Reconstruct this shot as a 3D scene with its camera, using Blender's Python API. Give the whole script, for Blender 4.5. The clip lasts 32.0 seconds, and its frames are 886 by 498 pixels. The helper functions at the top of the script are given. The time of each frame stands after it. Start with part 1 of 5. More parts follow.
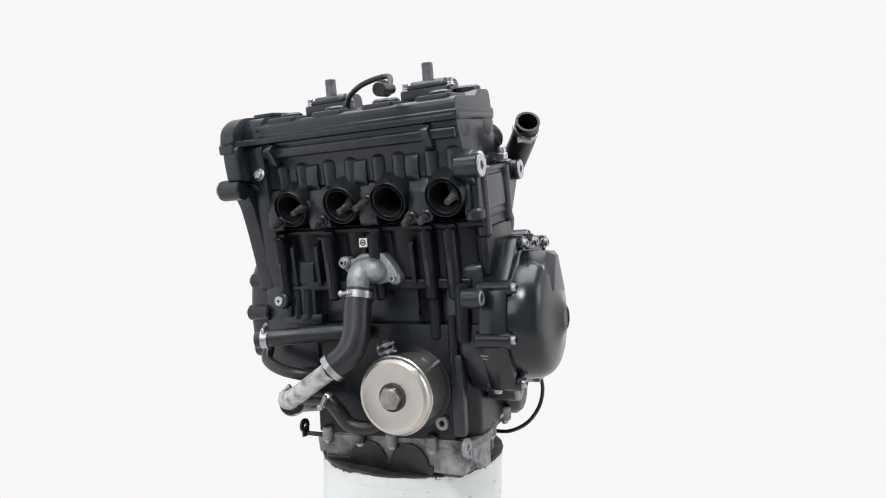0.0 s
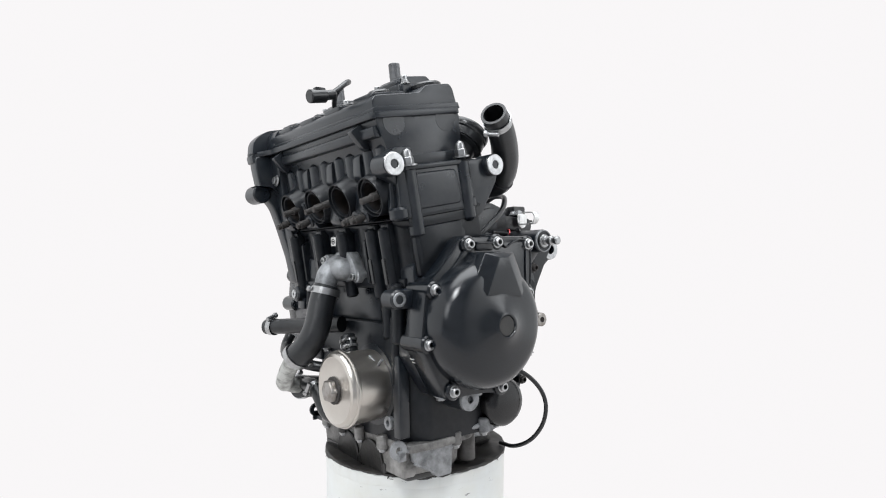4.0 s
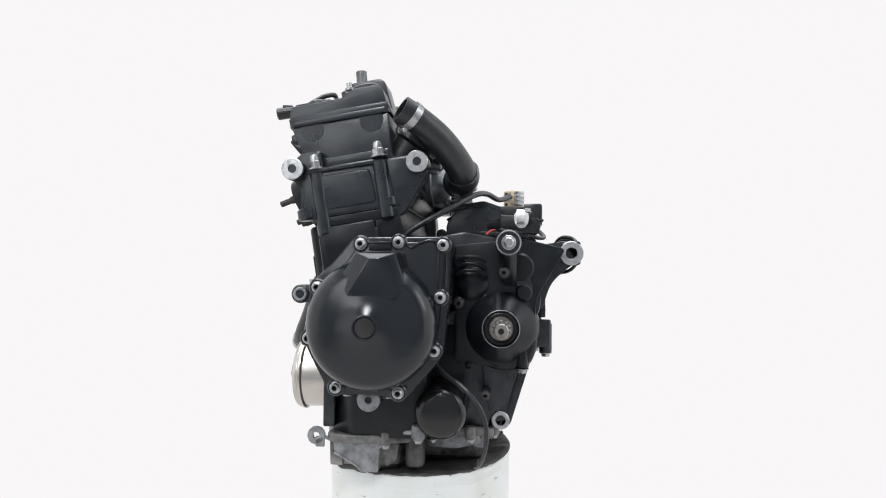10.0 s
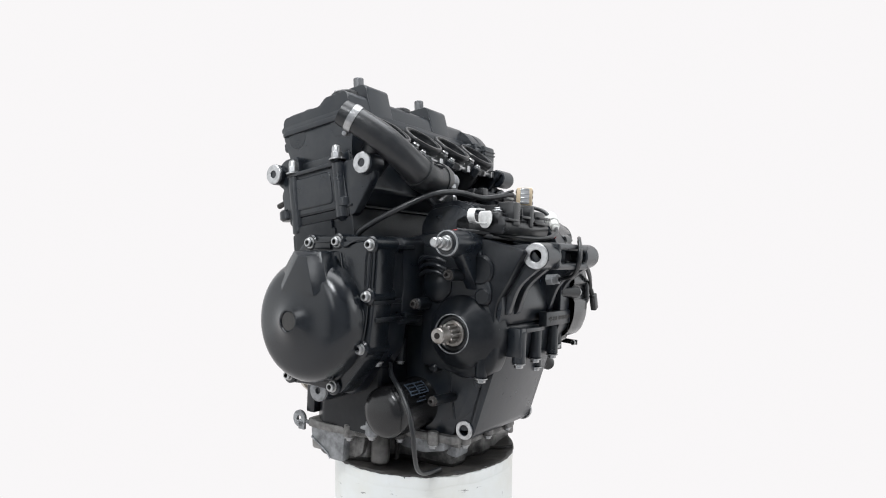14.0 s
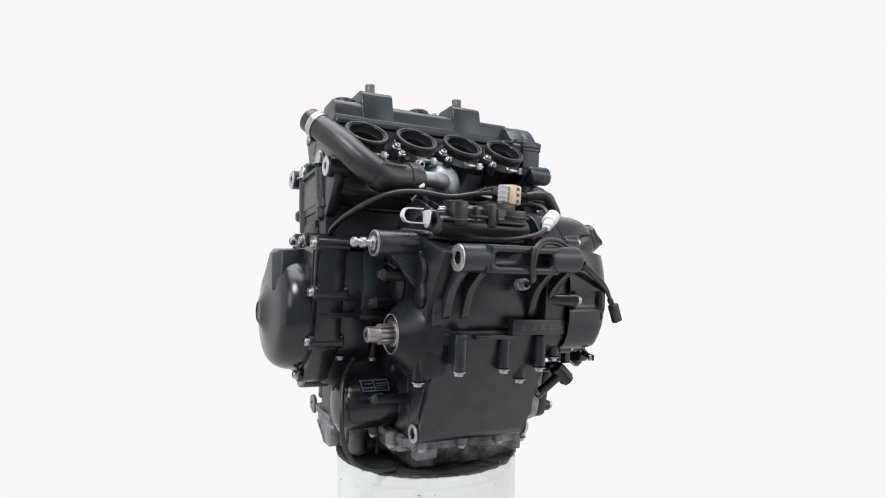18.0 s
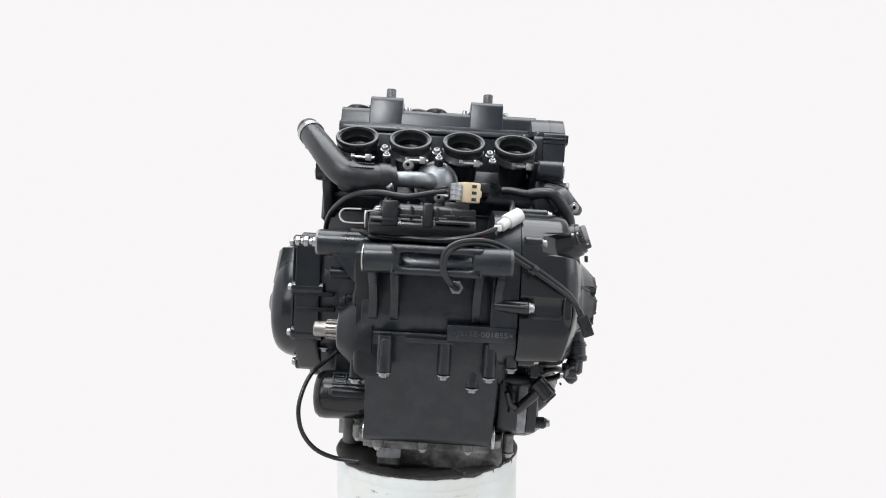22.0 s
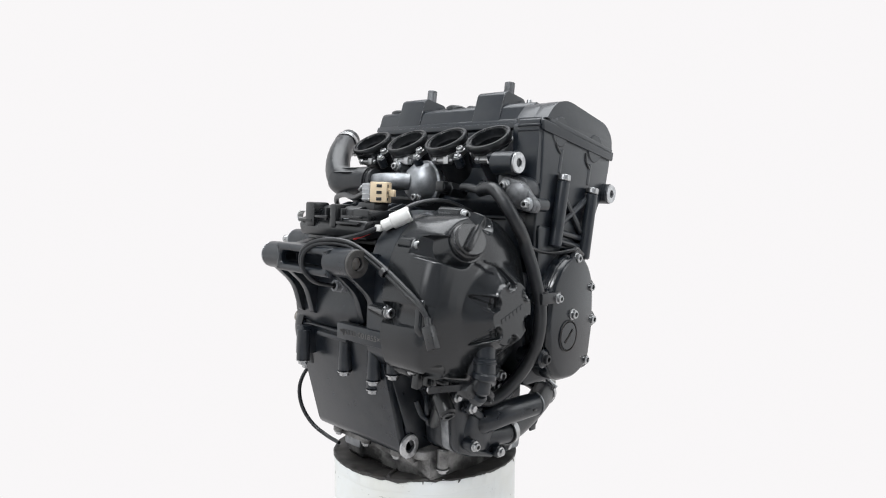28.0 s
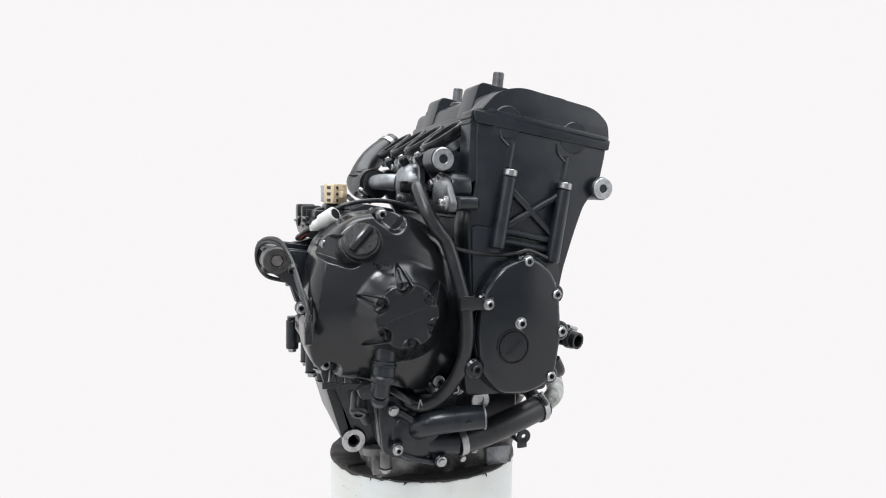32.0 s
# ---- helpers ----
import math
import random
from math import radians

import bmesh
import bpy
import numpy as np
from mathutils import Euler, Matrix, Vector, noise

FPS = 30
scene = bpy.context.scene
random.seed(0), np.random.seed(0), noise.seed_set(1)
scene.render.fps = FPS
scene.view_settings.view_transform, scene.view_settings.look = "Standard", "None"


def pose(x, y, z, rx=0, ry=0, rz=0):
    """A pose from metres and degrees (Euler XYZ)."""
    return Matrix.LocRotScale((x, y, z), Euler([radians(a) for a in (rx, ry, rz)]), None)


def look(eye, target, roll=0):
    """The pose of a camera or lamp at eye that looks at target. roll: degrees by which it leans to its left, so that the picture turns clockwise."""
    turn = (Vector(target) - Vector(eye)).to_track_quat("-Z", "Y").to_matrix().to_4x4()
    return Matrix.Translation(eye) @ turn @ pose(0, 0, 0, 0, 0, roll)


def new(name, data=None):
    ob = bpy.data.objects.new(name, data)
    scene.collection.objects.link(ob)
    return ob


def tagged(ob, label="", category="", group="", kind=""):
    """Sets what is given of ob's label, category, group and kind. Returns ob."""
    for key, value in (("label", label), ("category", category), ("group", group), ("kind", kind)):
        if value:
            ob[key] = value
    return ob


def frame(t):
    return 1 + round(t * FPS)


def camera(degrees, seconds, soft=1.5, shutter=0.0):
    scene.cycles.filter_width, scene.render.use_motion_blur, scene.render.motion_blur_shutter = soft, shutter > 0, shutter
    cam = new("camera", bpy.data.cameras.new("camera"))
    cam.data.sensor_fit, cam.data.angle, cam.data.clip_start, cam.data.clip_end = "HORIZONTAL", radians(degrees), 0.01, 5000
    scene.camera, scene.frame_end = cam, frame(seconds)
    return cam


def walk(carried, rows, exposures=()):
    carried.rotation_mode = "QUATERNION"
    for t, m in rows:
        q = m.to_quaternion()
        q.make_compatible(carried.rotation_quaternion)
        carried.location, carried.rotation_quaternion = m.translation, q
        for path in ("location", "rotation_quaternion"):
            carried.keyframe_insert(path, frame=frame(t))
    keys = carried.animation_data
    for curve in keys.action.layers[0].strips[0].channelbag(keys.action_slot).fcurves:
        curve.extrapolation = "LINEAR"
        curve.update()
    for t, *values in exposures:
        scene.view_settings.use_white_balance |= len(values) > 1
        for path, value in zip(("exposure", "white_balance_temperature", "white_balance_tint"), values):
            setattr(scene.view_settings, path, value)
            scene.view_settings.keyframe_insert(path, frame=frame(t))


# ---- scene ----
# Camera: on a stand, still, about a metre from the turning axis.
AXIS_Z = 0.668                      # height of the engine's reference point over the floor
TURN0, RATE, LEAN = -26.43, -7.059, -3.2   # first turn, degrees a second, sideways lean of the engine
EYE = Vector((0.0, -0.975, AXIS_Z + 0.0585))
cam = camera(68.43, 32.0, soft=1.1)
VIEW = look(EYE, EYE + Vector((math.sin(radians(2.004)), math.cos(radians(2.004)), -math.tan(radians(1.9)))), 0.168)
walk(cam, [(0.0, VIEW), (32.0, VIEW)])

# Light: a white photo studio, a glowing sweep behind and below, soft boxes overhead.
world = bpy.data.worlds.new("studio_air")
scene.world = world
world.use_nodes = True
world.node_tree.nodes["Background"].inputs[0].default_value = (0.9, 0.95, 1.0, 1)
world.node_tree.nodes["Background"].inputs[1].default_value = 0.12
scene.view_settings.exposure = 0.0


def softbox(name, eye, target, sx, sy, watts, colour=(0.95, 0.975, 1.0)):
    lamp = bpy.data.lights.new(name, "AREA")
    lamp.shape, lamp.size, lamp.size_y, lamp.energy, lamp.color = "RECTANGLE", sx, sy, watts, colour
    ob = new(name, lamp)
    ob.matrix_world = look(eye, target)
    return ob


softbox("softbox_overhead", (0, 0.1, 2.7), (0, 0, 0.7), 2.4, 1.8, 74)
softbox("softbox_front", (-0.45, -1.45, 2.3), (0, 0, 0.75), 0.5, 0.5, 26)
softbox("softbox_side", (-1.25, -1.75, 1.6), (0, 0, 0.7), 0.6, 0.9, 7)
softbox("softbox_side", (2.0, -0.7, 1.7), (0, 0, 0.7), 0.7, 1.0, 6)


# ---- materials ----
def material(name, colour, rough, metal=0.0, grain=0.0, scale=900.0, blotch=0.0, blotch_scale=40.0, tint=None, coat=0.0, rough_var=0.08, spec=0.5, lump=0.0, lump_scale=140.0, speck=0.0):
    """Colour with blotches and specks of a second tint, roughness that varies, a fine cast grain and broader casting lumps."""
    m = bpy.data.materials.new(name)
    m.use_nodes = True
    nt = m.node_tree
    b = nt.nodes["Principled BSDF"]
    b.inputs["Roughness"].default_value, b.inputs["Metallic"].default_value = rough, metal
    b.inputs["Specular IOR Level"].default_value = spec
    b.inputs["Coat Weight"].default_value, b.inputs["Coat Roughness"].default_value = coat, 0.2
    co = nt.nodes.new("ShaderNodeTexCoord")
    big = nt.nodes.new("ShaderNodeTexNoise")
    big.inputs["Scale"].default_value, big.inputs["Detail"].default_value, big.inputs["Roughness"].default_value = blotch_scale, 6, 0.62
    nt.links.new(co.outputs["Object"], big.inputs["Vector"])
    ramp = nt.nodes.new("ShaderNodeMapRange")
    ramp.inputs["From Min"].default_value, ramp.inputs["From Max"].default_value = 0.42, 0.72
    nt.links.new(big.outputs["Fac"], ramp.inputs["Value"])
    mix = nt.nodes.new("ShaderNodeMix")
    mix.data_type = "RGBA"
    mix.inputs["A"].default_value = (*colour, 1)
    mix.inputs["B"].default_value = (*(tint or colour), 1)
    amount = nt.nodes.new("ShaderNodeMath")
    amount.operation = "MULTIPLY"
    amount.inputs[1].default_value = blotch
    nt.links.new(ramp.outputs["Result"], amount.inputs[0])
    fine = nt.nodes.new("ShaderNodeTexNoise")
    fine.inputs["Scale"].default_value, fine.inputs["Detail"].default_value = scale, 3
    nt.links.new(co.outputs["Object"], fine.inputs["Vector"])
    dust = nt.nodes.new("ShaderNodeMath")
    dust.operation, dust.use_clamp = "MULTIPLY_ADD", True
    dust.inputs[1].default_value = speck
    nt.links.new(fine.outputs["Fac"], dust.inputs[0])
    nt.links.new(amount.outputs[0], dust.inputs[2])
    nt.links.new(dust.outputs[0], mix.inputs["Factor"])
    nt.links.new(mix.outputs["Result"], b.inputs["Base Color"])
    rv = nt.nodes.new("ShaderNodeMapRange")
    rv.inputs["To Min"].default_value, rv.inputs["To Max"].default_value = rough - rough_var, rough + rough_var
    nt.links.new(big.outputs["Fac"], rv.inputs["Value"])
    nt.links.new(rv.outputs["Result"], b.inputs["Roughness"])
    normal = None
    for size, amount_of, depth in ((fine, grain, 0.0006), (None, lump, 0.0016)):
        if not amount_of:
            continue
        if size is None:
            size = nt.nodes.new("ShaderNodeTexNoise")
            size.inputs["Scale"].default_value, size.inputs["Detail"].default_value = lump_scale, 2
            nt.links.new(co.outputs["Object"], size.inputs["Vector"])
        bump = nt.nodes.new("ShaderNodeBump")
        bump.inputs["Strength"].default_value, bump.inputs["Distance"].default_value = amount_of, depth
        nt.links.new(size.outputs["Fac"], bump.inputs["Height"])
        if normal:
            nt.links.new(normal, bump.inputs["Normal"])
        normal = bump.outputs["Normal"]
    if normal:
        nt.links.new(normal, b.inputs["Normal"])
    return m


BLACK = material("satin_black_engine_paint", (0.0072, 0.0102, 0.0146), 0.31, grain=0.09, blotch=0.7, blotch_scale=38, tint=(0.021, 0.0235, 0.0265), rough_var=0.08, lump=0.035, speck=0.12)
CASE = material("black_painted_casting", (0.0060, 0.0088, 0.0130), 0.30, grain=0.11, scale=800, blotch=0.8, blotch_scale=46, tint=(0.022, 0.024, 0.0265), rough_var=0.09, lump=0.05, speck=0.12)
# Casting paint darkened to hold shade on block, front wall and gearbox side.
DEEP = material("shade_darkened_casting_paint", (0.0046, 0.0060, 0.0082), 0.33, grain=0.11, scale=800, blotch=0.8, blotch_scale=46, tint=(0.014, 0.0155, 0.018), rough_var=0.09, spec=0.28, lump=0.05, speck=0.1)
COVER = material("smooth_black_cover_paint", (0.0088, 0.0100, 0.0113), 0.2, grain=0.06, scale=1200, blotch=0.5, blotch_scale=22, tint=(0.017, 0.018, 0.0195), rough_var=0.04, spec=0.5, lump=0.02, lump_scale=60)
# Copy of the cover paint, darkened for covers that rendered too bright.
SATIN = material("darkened_satin_cover_paint", (0.0050, 0.0068, 0.0094), 0.21, grain=0.09, scale=1200, blotch=0.5, blotch_scale=24, tint=(0.0105, 0.0125, 0.015), rough_var=0.05, spec=0.5, lump=0.03, lump_scale=70)
GLOSS = material("gloss_black_enamel", (0.005, 0.005, 0.0056), 0.24, grain=0.05, blotch=0.5, tint=(0.012, 0.012, 0.0125), rough_var=0.06, lump=0.04)
CAPPLASTIC = material("glossy_black_cap_plastic", (0.012, 0.0125, 0.0135), 0.2, grain=0.03, blotch=0.4, tint=(0.022, 0.022, 0.023), lump=0.05)
RUBBER = material("black_hose_rubber", (0.0082, 0.0094, 0.0112), 0.34, grain=0.15, scale=1500, blotch=0.8, blotch_scale=60, tint=(0.019, 0.0198, 0.021), rough_var=0.12, lump=0.06, speck=0.15)
PLASTIC = material("black_plastic", (0.0082, 0.0090, 0.0102), 0.3, grain=0.08, blotch=0.6, blotch_scale=60, tint=(0.018, 0.0185, 0.0195), rough_var=0.1, lump=0.06, speck=0.15)
# Soot in the exhaust bores; also painted shade in bolt recesses, holes and grooves.
BORE = material("soot_and_shade_black", (0.007, 0.0052, 0.0046), 0.65, grain=0.5, scale=400, blotch=0.8, blotch_scale=60, tint=(0.016, 0.0105, 0.009), spec=0.3)
CAST = material("dull_cast_aluminium", (0.32, 0.33, 0.34), 0.55, metal=0.6, grain=0.4, scale=500, blotch=0.9, blotch_scale=50, tint=(0.09, 0.092, 0.096), lump=0.15, speck=0.1)
DULL = material("dark_dull_aluminium", (0.15, 0.153, 0.158), 0.5, metal=0.6, grain=0.4, scale=500, blotch=0.9, blotch_scale=60, tint=(0.05, 0.05, 0.052), lump=0.1)
SUMP = material("stained_sump_aluminium", (0.035, 0.034, 0.033), 0.5, metal=0.5, grain=0.4, scale=420, blotch=1.0, blotch_scale=20, tint=(0.36, 0.355, 0.345), rough_var=0.12, lump=0.15, speck=0.12)
WEATHERED = material("weathered_aluminium_pipe", (0.52, 0.53, 0.51), 0.5, metal=0.45, grain=0.3, scale=500, blotch=1.0, blotch_scale=75, tint=(0.13, 0.13, 0.12), lump=0.12, speck=0.1)
ALU = material("bright_cast_aluminium", (0.29, 0.30, 0.312), 0.44, metal=0.75, grain=0.3, scale=500, blotch=0.85, blotch_scale=60, tint=(0.15, 0.16, 0.17), lump=0.08)
MILLED = material("milled_aluminium", (0.50, 0.505, 0.51), 0.32, metal=0.92, grain=0.2, scale=700, blotch=0.8, blotch_scale=160, tint=(0.24, 0.24, 0.245), lump=0.12, lump_scale=220)
ZINC = material("zinc_plated_steel", (0.42, 0.425, 0.43), 0.31, metal=0.95, grain=0.1, blotch=0.7, blotch_scale=240, tint=(0.28, 0.275, 0.265), lump=0.1, lump_scale=300)
STAIN = material("stainless_oil_cooler", (0.56, 0.53, 0.49), 0.3, metal=0.95, grain=0.06, scale=300, blotch=0.4, blotch_scale=20, tint=(0.4, 0.37, 0.33))
OLDSTEEL = material("tarnished_steel", (0.33, 0.315, 0.3), 0.38, metal=0.9, grain=0.2, blotch=0.8, blotch_scale=110, tint=(0.16, 0.135, 0.11))
CLEAR = material("clear_plug_shell", (0.34, 0.35, 0.36), 0.18, blotch=0.3, tint=(0.2, 0.2, 0.21), spec=0.8)
STRAP = material("bright_steel_strap", (0.78, 0.78, 0.77), 0.42, metal=0.6, grain=0.1, blotch=0.6, blotch_scale=200, tint=(0.5, 0.5, 0.49), lump=0.08)
STUD = material("rusted_steel", (0.045, 0.043, 0.042), 0.65, metal=0.4, grain=0.4, scale=900, blotch=0.8, blotch_scale=120, tint=(0.062, 0.053, 0.048))
BEIGE = material("beige_nylon", (0.62, 0.5, 0.34), 0.45, blotch=0.3, tint=(0.5, 0.4, 0.27))
WHITE = material("white_nylon", (0.64, 0.64, 0.62), 0.4, blotch=0.5, blotch_scale=150, tint=(0.5, 0.49, 0.46))
RED = material("red_wire_sleeve", (0.4, 0.03, 0.03), 0.45)
PRINT = material("pale_print", (0.045, 0.062, 0.085), 0.5)
BUCKET = material("white_painted_drum", (0.72, 0.745, 0.74), 0.45, grain=0.3, scale=60, blotch=0.8, blotch_scale=9, tint=(0.66, 0.655, 0.60), rough_var=0.12, lump=0.3, lump_scale=30)


def scuff(m):
    """Sparse dark scrapes round the drum, brown smears and faint runs down its side."""
    nt = m.node_tree
    b = nt.nodes["Principled BSDF"]
    co = nt.nodes.new("ShaderNodeTexCoord")
    for stretch, size, low, high, amount, colour in (((1, 1, 4.5), 38, 0.655, 0.69, 0.85, (0.13, 0.13, 0.125)), ((1, 1, 1.6), 13, 0.66, 0.74, 0.45, (0.40, 0.31, 0.22)), ((1, 1, 0.07), 55, 0.60, 0.72, 0.25, (0.5, 0.52, 0.51)), ((6, 6, 1), 16, 0.70, 0.73, 0.6, (0.22, 0.21, 0.2))):
        old = b.inputs["Base Color"].links[0].from_socket
        mp, no, ra, mix = (nt.nodes.new(k) for k in ("ShaderNodeMapping", "ShaderNodeTexNoise", "ShaderNodeMapRange", "ShaderNodeMix"))
        mp.inputs["Scale"].default_value = stretch
        no.inputs["Scale"].default_value, no.inputs["Detail"].default_value, no.inputs["Roughness"].default_value = size, 5, 0.7
        ra.inputs["From Min"].default_value, ra.inputs["From Max"].default_value, ra.inputs["To Max"].default_value = low, high, amount
        mix.data_type = "RGBA"
        mix.inputs["B"].default_value = (*colour, 1)
        nt.links.new(co.outputs["Object"], mp.inputs["Vector"])
        nt.links.new(mp.outputs["Vector"], no.inputs["Vector"])
        nt.links.new(no.outputs["Fac"], ra.inputs["Value"])
        nt.links.new(ra.outputs["Result"], mix.inputs["Factor"])
        nt.links.new(old, mix.inputs["A"])
        nt.links.new(mix.outputs["Result"], b.inputs["Base Color"])


scuff(BUCKET)
# Black oil colour that also paints shade on the sump front.
OILSHADE = material("oil_and_shade_black", (0.009, 0.0088, 0.0085), 0.36, grain=0.4, scale=300, blotch=0.9, blotch_scale=30, tint=(0.03, 0.028, 0.026), rough_var=0.12, lump=0.2)
OILY = material("oily_stained_aluminium", (0.035, 0.033, 0.031), 0.4, metal=0.3, grain=0.4, scale=300, blotch=0.9, blotch_scale=22, tint=(0.16, 0.155, 0.15))
FILM = material("oily_black_film", (0.026, 0.0245, 0.024), 0.55, grain=0.7, scale=90, blotch=0.8, blotch_scale=45, tint=(0.062, 0.057, 0.051))


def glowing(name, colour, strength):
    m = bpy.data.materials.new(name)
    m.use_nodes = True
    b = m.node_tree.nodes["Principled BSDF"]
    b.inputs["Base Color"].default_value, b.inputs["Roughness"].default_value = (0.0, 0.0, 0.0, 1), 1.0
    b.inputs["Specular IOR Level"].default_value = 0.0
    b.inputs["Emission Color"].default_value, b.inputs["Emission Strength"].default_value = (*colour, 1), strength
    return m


# The sweep's lit white is put in as glow; lamps don't brighten it.
SWEEP = glowing("glowing_white_sweep", (1.0, 0.982, 0.99), 0.945)
# Panels out of view, added to brighten the engine's sides and edges.
WING = glowing("added_side_glow", (0.96, 0.98, 1.0), 1.25)
ROOM = material("white_studio_wall", (0.49, 0.50, 0.52), 0.8, grain=0.1, scale=40, blotch=0.3, blotch_scale=3, tint=(0.43, 0.44, 0.46))


# ---- mesh tools; engine parts are written in millimetres ----
MM = 0.001


def tidy(bm, bevel=0.0, seg=2, angle=28):
    bmesh.ops.remove_doubles(bm, verts=bm.verts, dist=1e-4)
    bmesh.ops.recalc_face_normals(bm, faces=bm.faces)
    if bevel:
        sharp = [e for e in bm.edges if len(e.link_faces) == 2 and e.calc_face_angle(0) > radians(angle)]
        bmesh.ops.bevel(bm, geom=sharp, offset=bevel, segments=seg, affect="EDGES", clamp_overlap=True, profile=0.5)
    return bm


def rounded(pts, r, n=4):
    """A closed outline with its corners rounded."""
    out, k = [], len(pts)
    for i in range(k):
        a, b, c = (Vector(pts[j % k]) for j in (i - 1, i, i + 1))
        ra = r[i] if isinstance(r, (list, tuple)) else r
        d1, d2 = a - b, c - b
        cut = min(ra, d1.length * 0.45, d2.length * 0.45)
        p, q = b + d1.normalized() * cut, b + d2.normalized() * cut
        for s in range(n + 1):
            f = s / n
            out.append(p * (1 - f) ** 2 + b * 2 * f * (1 - f) + q * f * f)
    return out


def prism(pts, lo, hi, axis="x", bevel=2.0, seg=2, m=None, draft=0.0):
    """An outline extruded along an axis; draft shrinks the far end towards its centre, in mm."""
    bm = bmesh.new()
    c = sum((Vector(p) for p in pts), Vector((0, 0))) / len(pts)

    def place(p, h):
        return {"x": (h, p[0], p[1]), "y": (p[0], h, p[1]), "z": (p[0], p[1], h)}[axis]
    ring0 = [bm.verts.new(place(p, lo)) for p in pts]
    ring1 = []
    for p in pts:
        d = Vector(p) - c
        ring1.append(bm.verts.new(place(c + d * max(0.0, 1 - draft / max(d.length, 1e-6)), hi)))
    bm.faces.new(ring0)
    bm.faces.new(ring1)
    k = len(pts)
    for i in range(k):
        bm.faces.new((ring0[i], ring0[(i + 1) % k], ring1[(i + 1) % k], ring1[i]))
    tidy(bm, bevel, seg)
    if m is not None:
        bm.transform(m)
    return bm


def solid(verts, faces, bevel=0.0, seg=2, angle=8):
    """A small solid from its corners and faces, its edges rounded."""
    bm = bmesh.new()
    vs = [bm.verts.new(v) for v in verts]
    for f in faces:
        bm.faces.new([vs[i] for i in f])
    return tidy(bm, bevel, seg, angle)


def ring_prism(outer, inner, lo, hi, bevel=2.0, seg=3):
    """A plate across y, its outline and its hole given in x and z with the same number of points."""
    bm = bmesh.new()
    rows = [[bm.verts.new((p[0], h, p[1])) for p in line] for line, h in ((outer, lo), (outer, hi), (inner, hi), (inner, lo))]
    k = len(outer)
    for a, b in zip(rows, rows[1:] + rows[:1]):
        for i in range(k):
            bm.faces.new((a[i], a[(i + 1) % k], b[(i + 1) % k], b[i]))
    return tidy(bm, bevel, seg, 50)


def strip(path, thick, lo, hi, axis="y"):
    """A bent flat strip: a line in the plane across the axis, given a thickness and a width."""
    pts = [Vector((p.x, p.y)) for p in smooth_path([(x, z, 0) for x, z in path], 4)]
    left, right = [], []
    for i, p in enumerate(pts):
        t = (pts[min(i + 1, len(pts) - 1)] - pts[max(i - 1, 0)]).normalized()
        side = Vector((-t.y, t.x)) * thick * 0.5
        left.append(p + side)
        right.append(p - side)
    bm = bmesh.new()
    rows = [[bm.verts.new({"y": (q.x, h, q.y), "x": (h, q.x, q.y), "z": (q.x, q.y, h)}[axis]) for q in line] for line, h in ((left, lo), (left, hi), (right, hi), (right, lo))]
    for a, b in zip(rows, rows[1:] + rows[:1]):
        for i in range(len(pts) - 1):
            bm.faces.new((a[i], a[i + 1], b[i + 1], b[i]))
    for i in (0, -1):
        bm.faces.new([row[i] for row in rows])
    return tidy(bm)


def block(x0, x1, y0, y1, z0, z1, bevel=2.0, m=None, seg=2):
    return prism([(y0, z0), (y1, z0), (y1, z1), (y0, z1)], x0, x1, "x", bevel, seg, m)


def along(p0, d):
    """A pose at p0 whose z axis points along d."""
    return Matrix.Translation(p0) @ Vector(d).to_track_quat("Z", "Y").to_matrix().to_4x4()


def lathe(profile, p0, d, seg=32, closed=False):
    """A profile of (radius, height) turned about the axis through p0 along d."""
    bm = bmesh.new()
    rings = []
    for r, h in profile:
        if r < 1e-6:
            rings.append([bm.verts.new((0, 0, h))])
        else:
            rings.append([bm.verts.new((r * math.cos(2 * math.pi * i / seg), r * math.sin(2 * math.pi * i / seg), h)) for i in range(seg)])
    pairs = list(zip(rings, rings[1:])) + ([(rings[-1], rings[0])] if closed else [])
    for a, b in pairs:
        for i in range(seg):
            j = (i + 1) % seg
            if len(a) == 1 and len(b) > 1:
                bm.faces.new((a[0], b[i], b[j]))
            elif len(b) == 1 and len(a) > 1:
                bm.faces.new((a[i], a[j], b[0]))
            elif len(a) > 1:
                bm.faces.new((a[i], a[j], b[j], b[i]))
    bmesh.ops.recalc_face_normals(bm, faces=bm.faces)
    bm.transform(along(p0, d))
    return bm


def rod(p0, p1, r, seg=20, bevel=1.0, r1=None):
    p0, p1 = Vector(p0), Vector(p1)
    h, r1 = (p1 - p0).length, r if r1 is None else r1
    b = min(bevel, h * 0.3, r * 0.5)
    return lathe([(0, 0), (r - b, 0), (r, b), (r1, h - b), (max(r1 - b, 0.1), h), (0, h)], p0, p1 - p0, seg)


def pipe(p0, p1, r, hole, seg=24, bevel=1.0):
    p0, p1 = Vector(p0), Vector(p1)
    h = (p1 - p0).length
    return lathe([(hole, 0), (r - bevel, 0), (r, bevel), (r, h - bevel), (r - bevel, h), (hole + bevel * 0.5, h), (hole, h - bevel * 0.5)], p0, p1 - p0, seg, True)


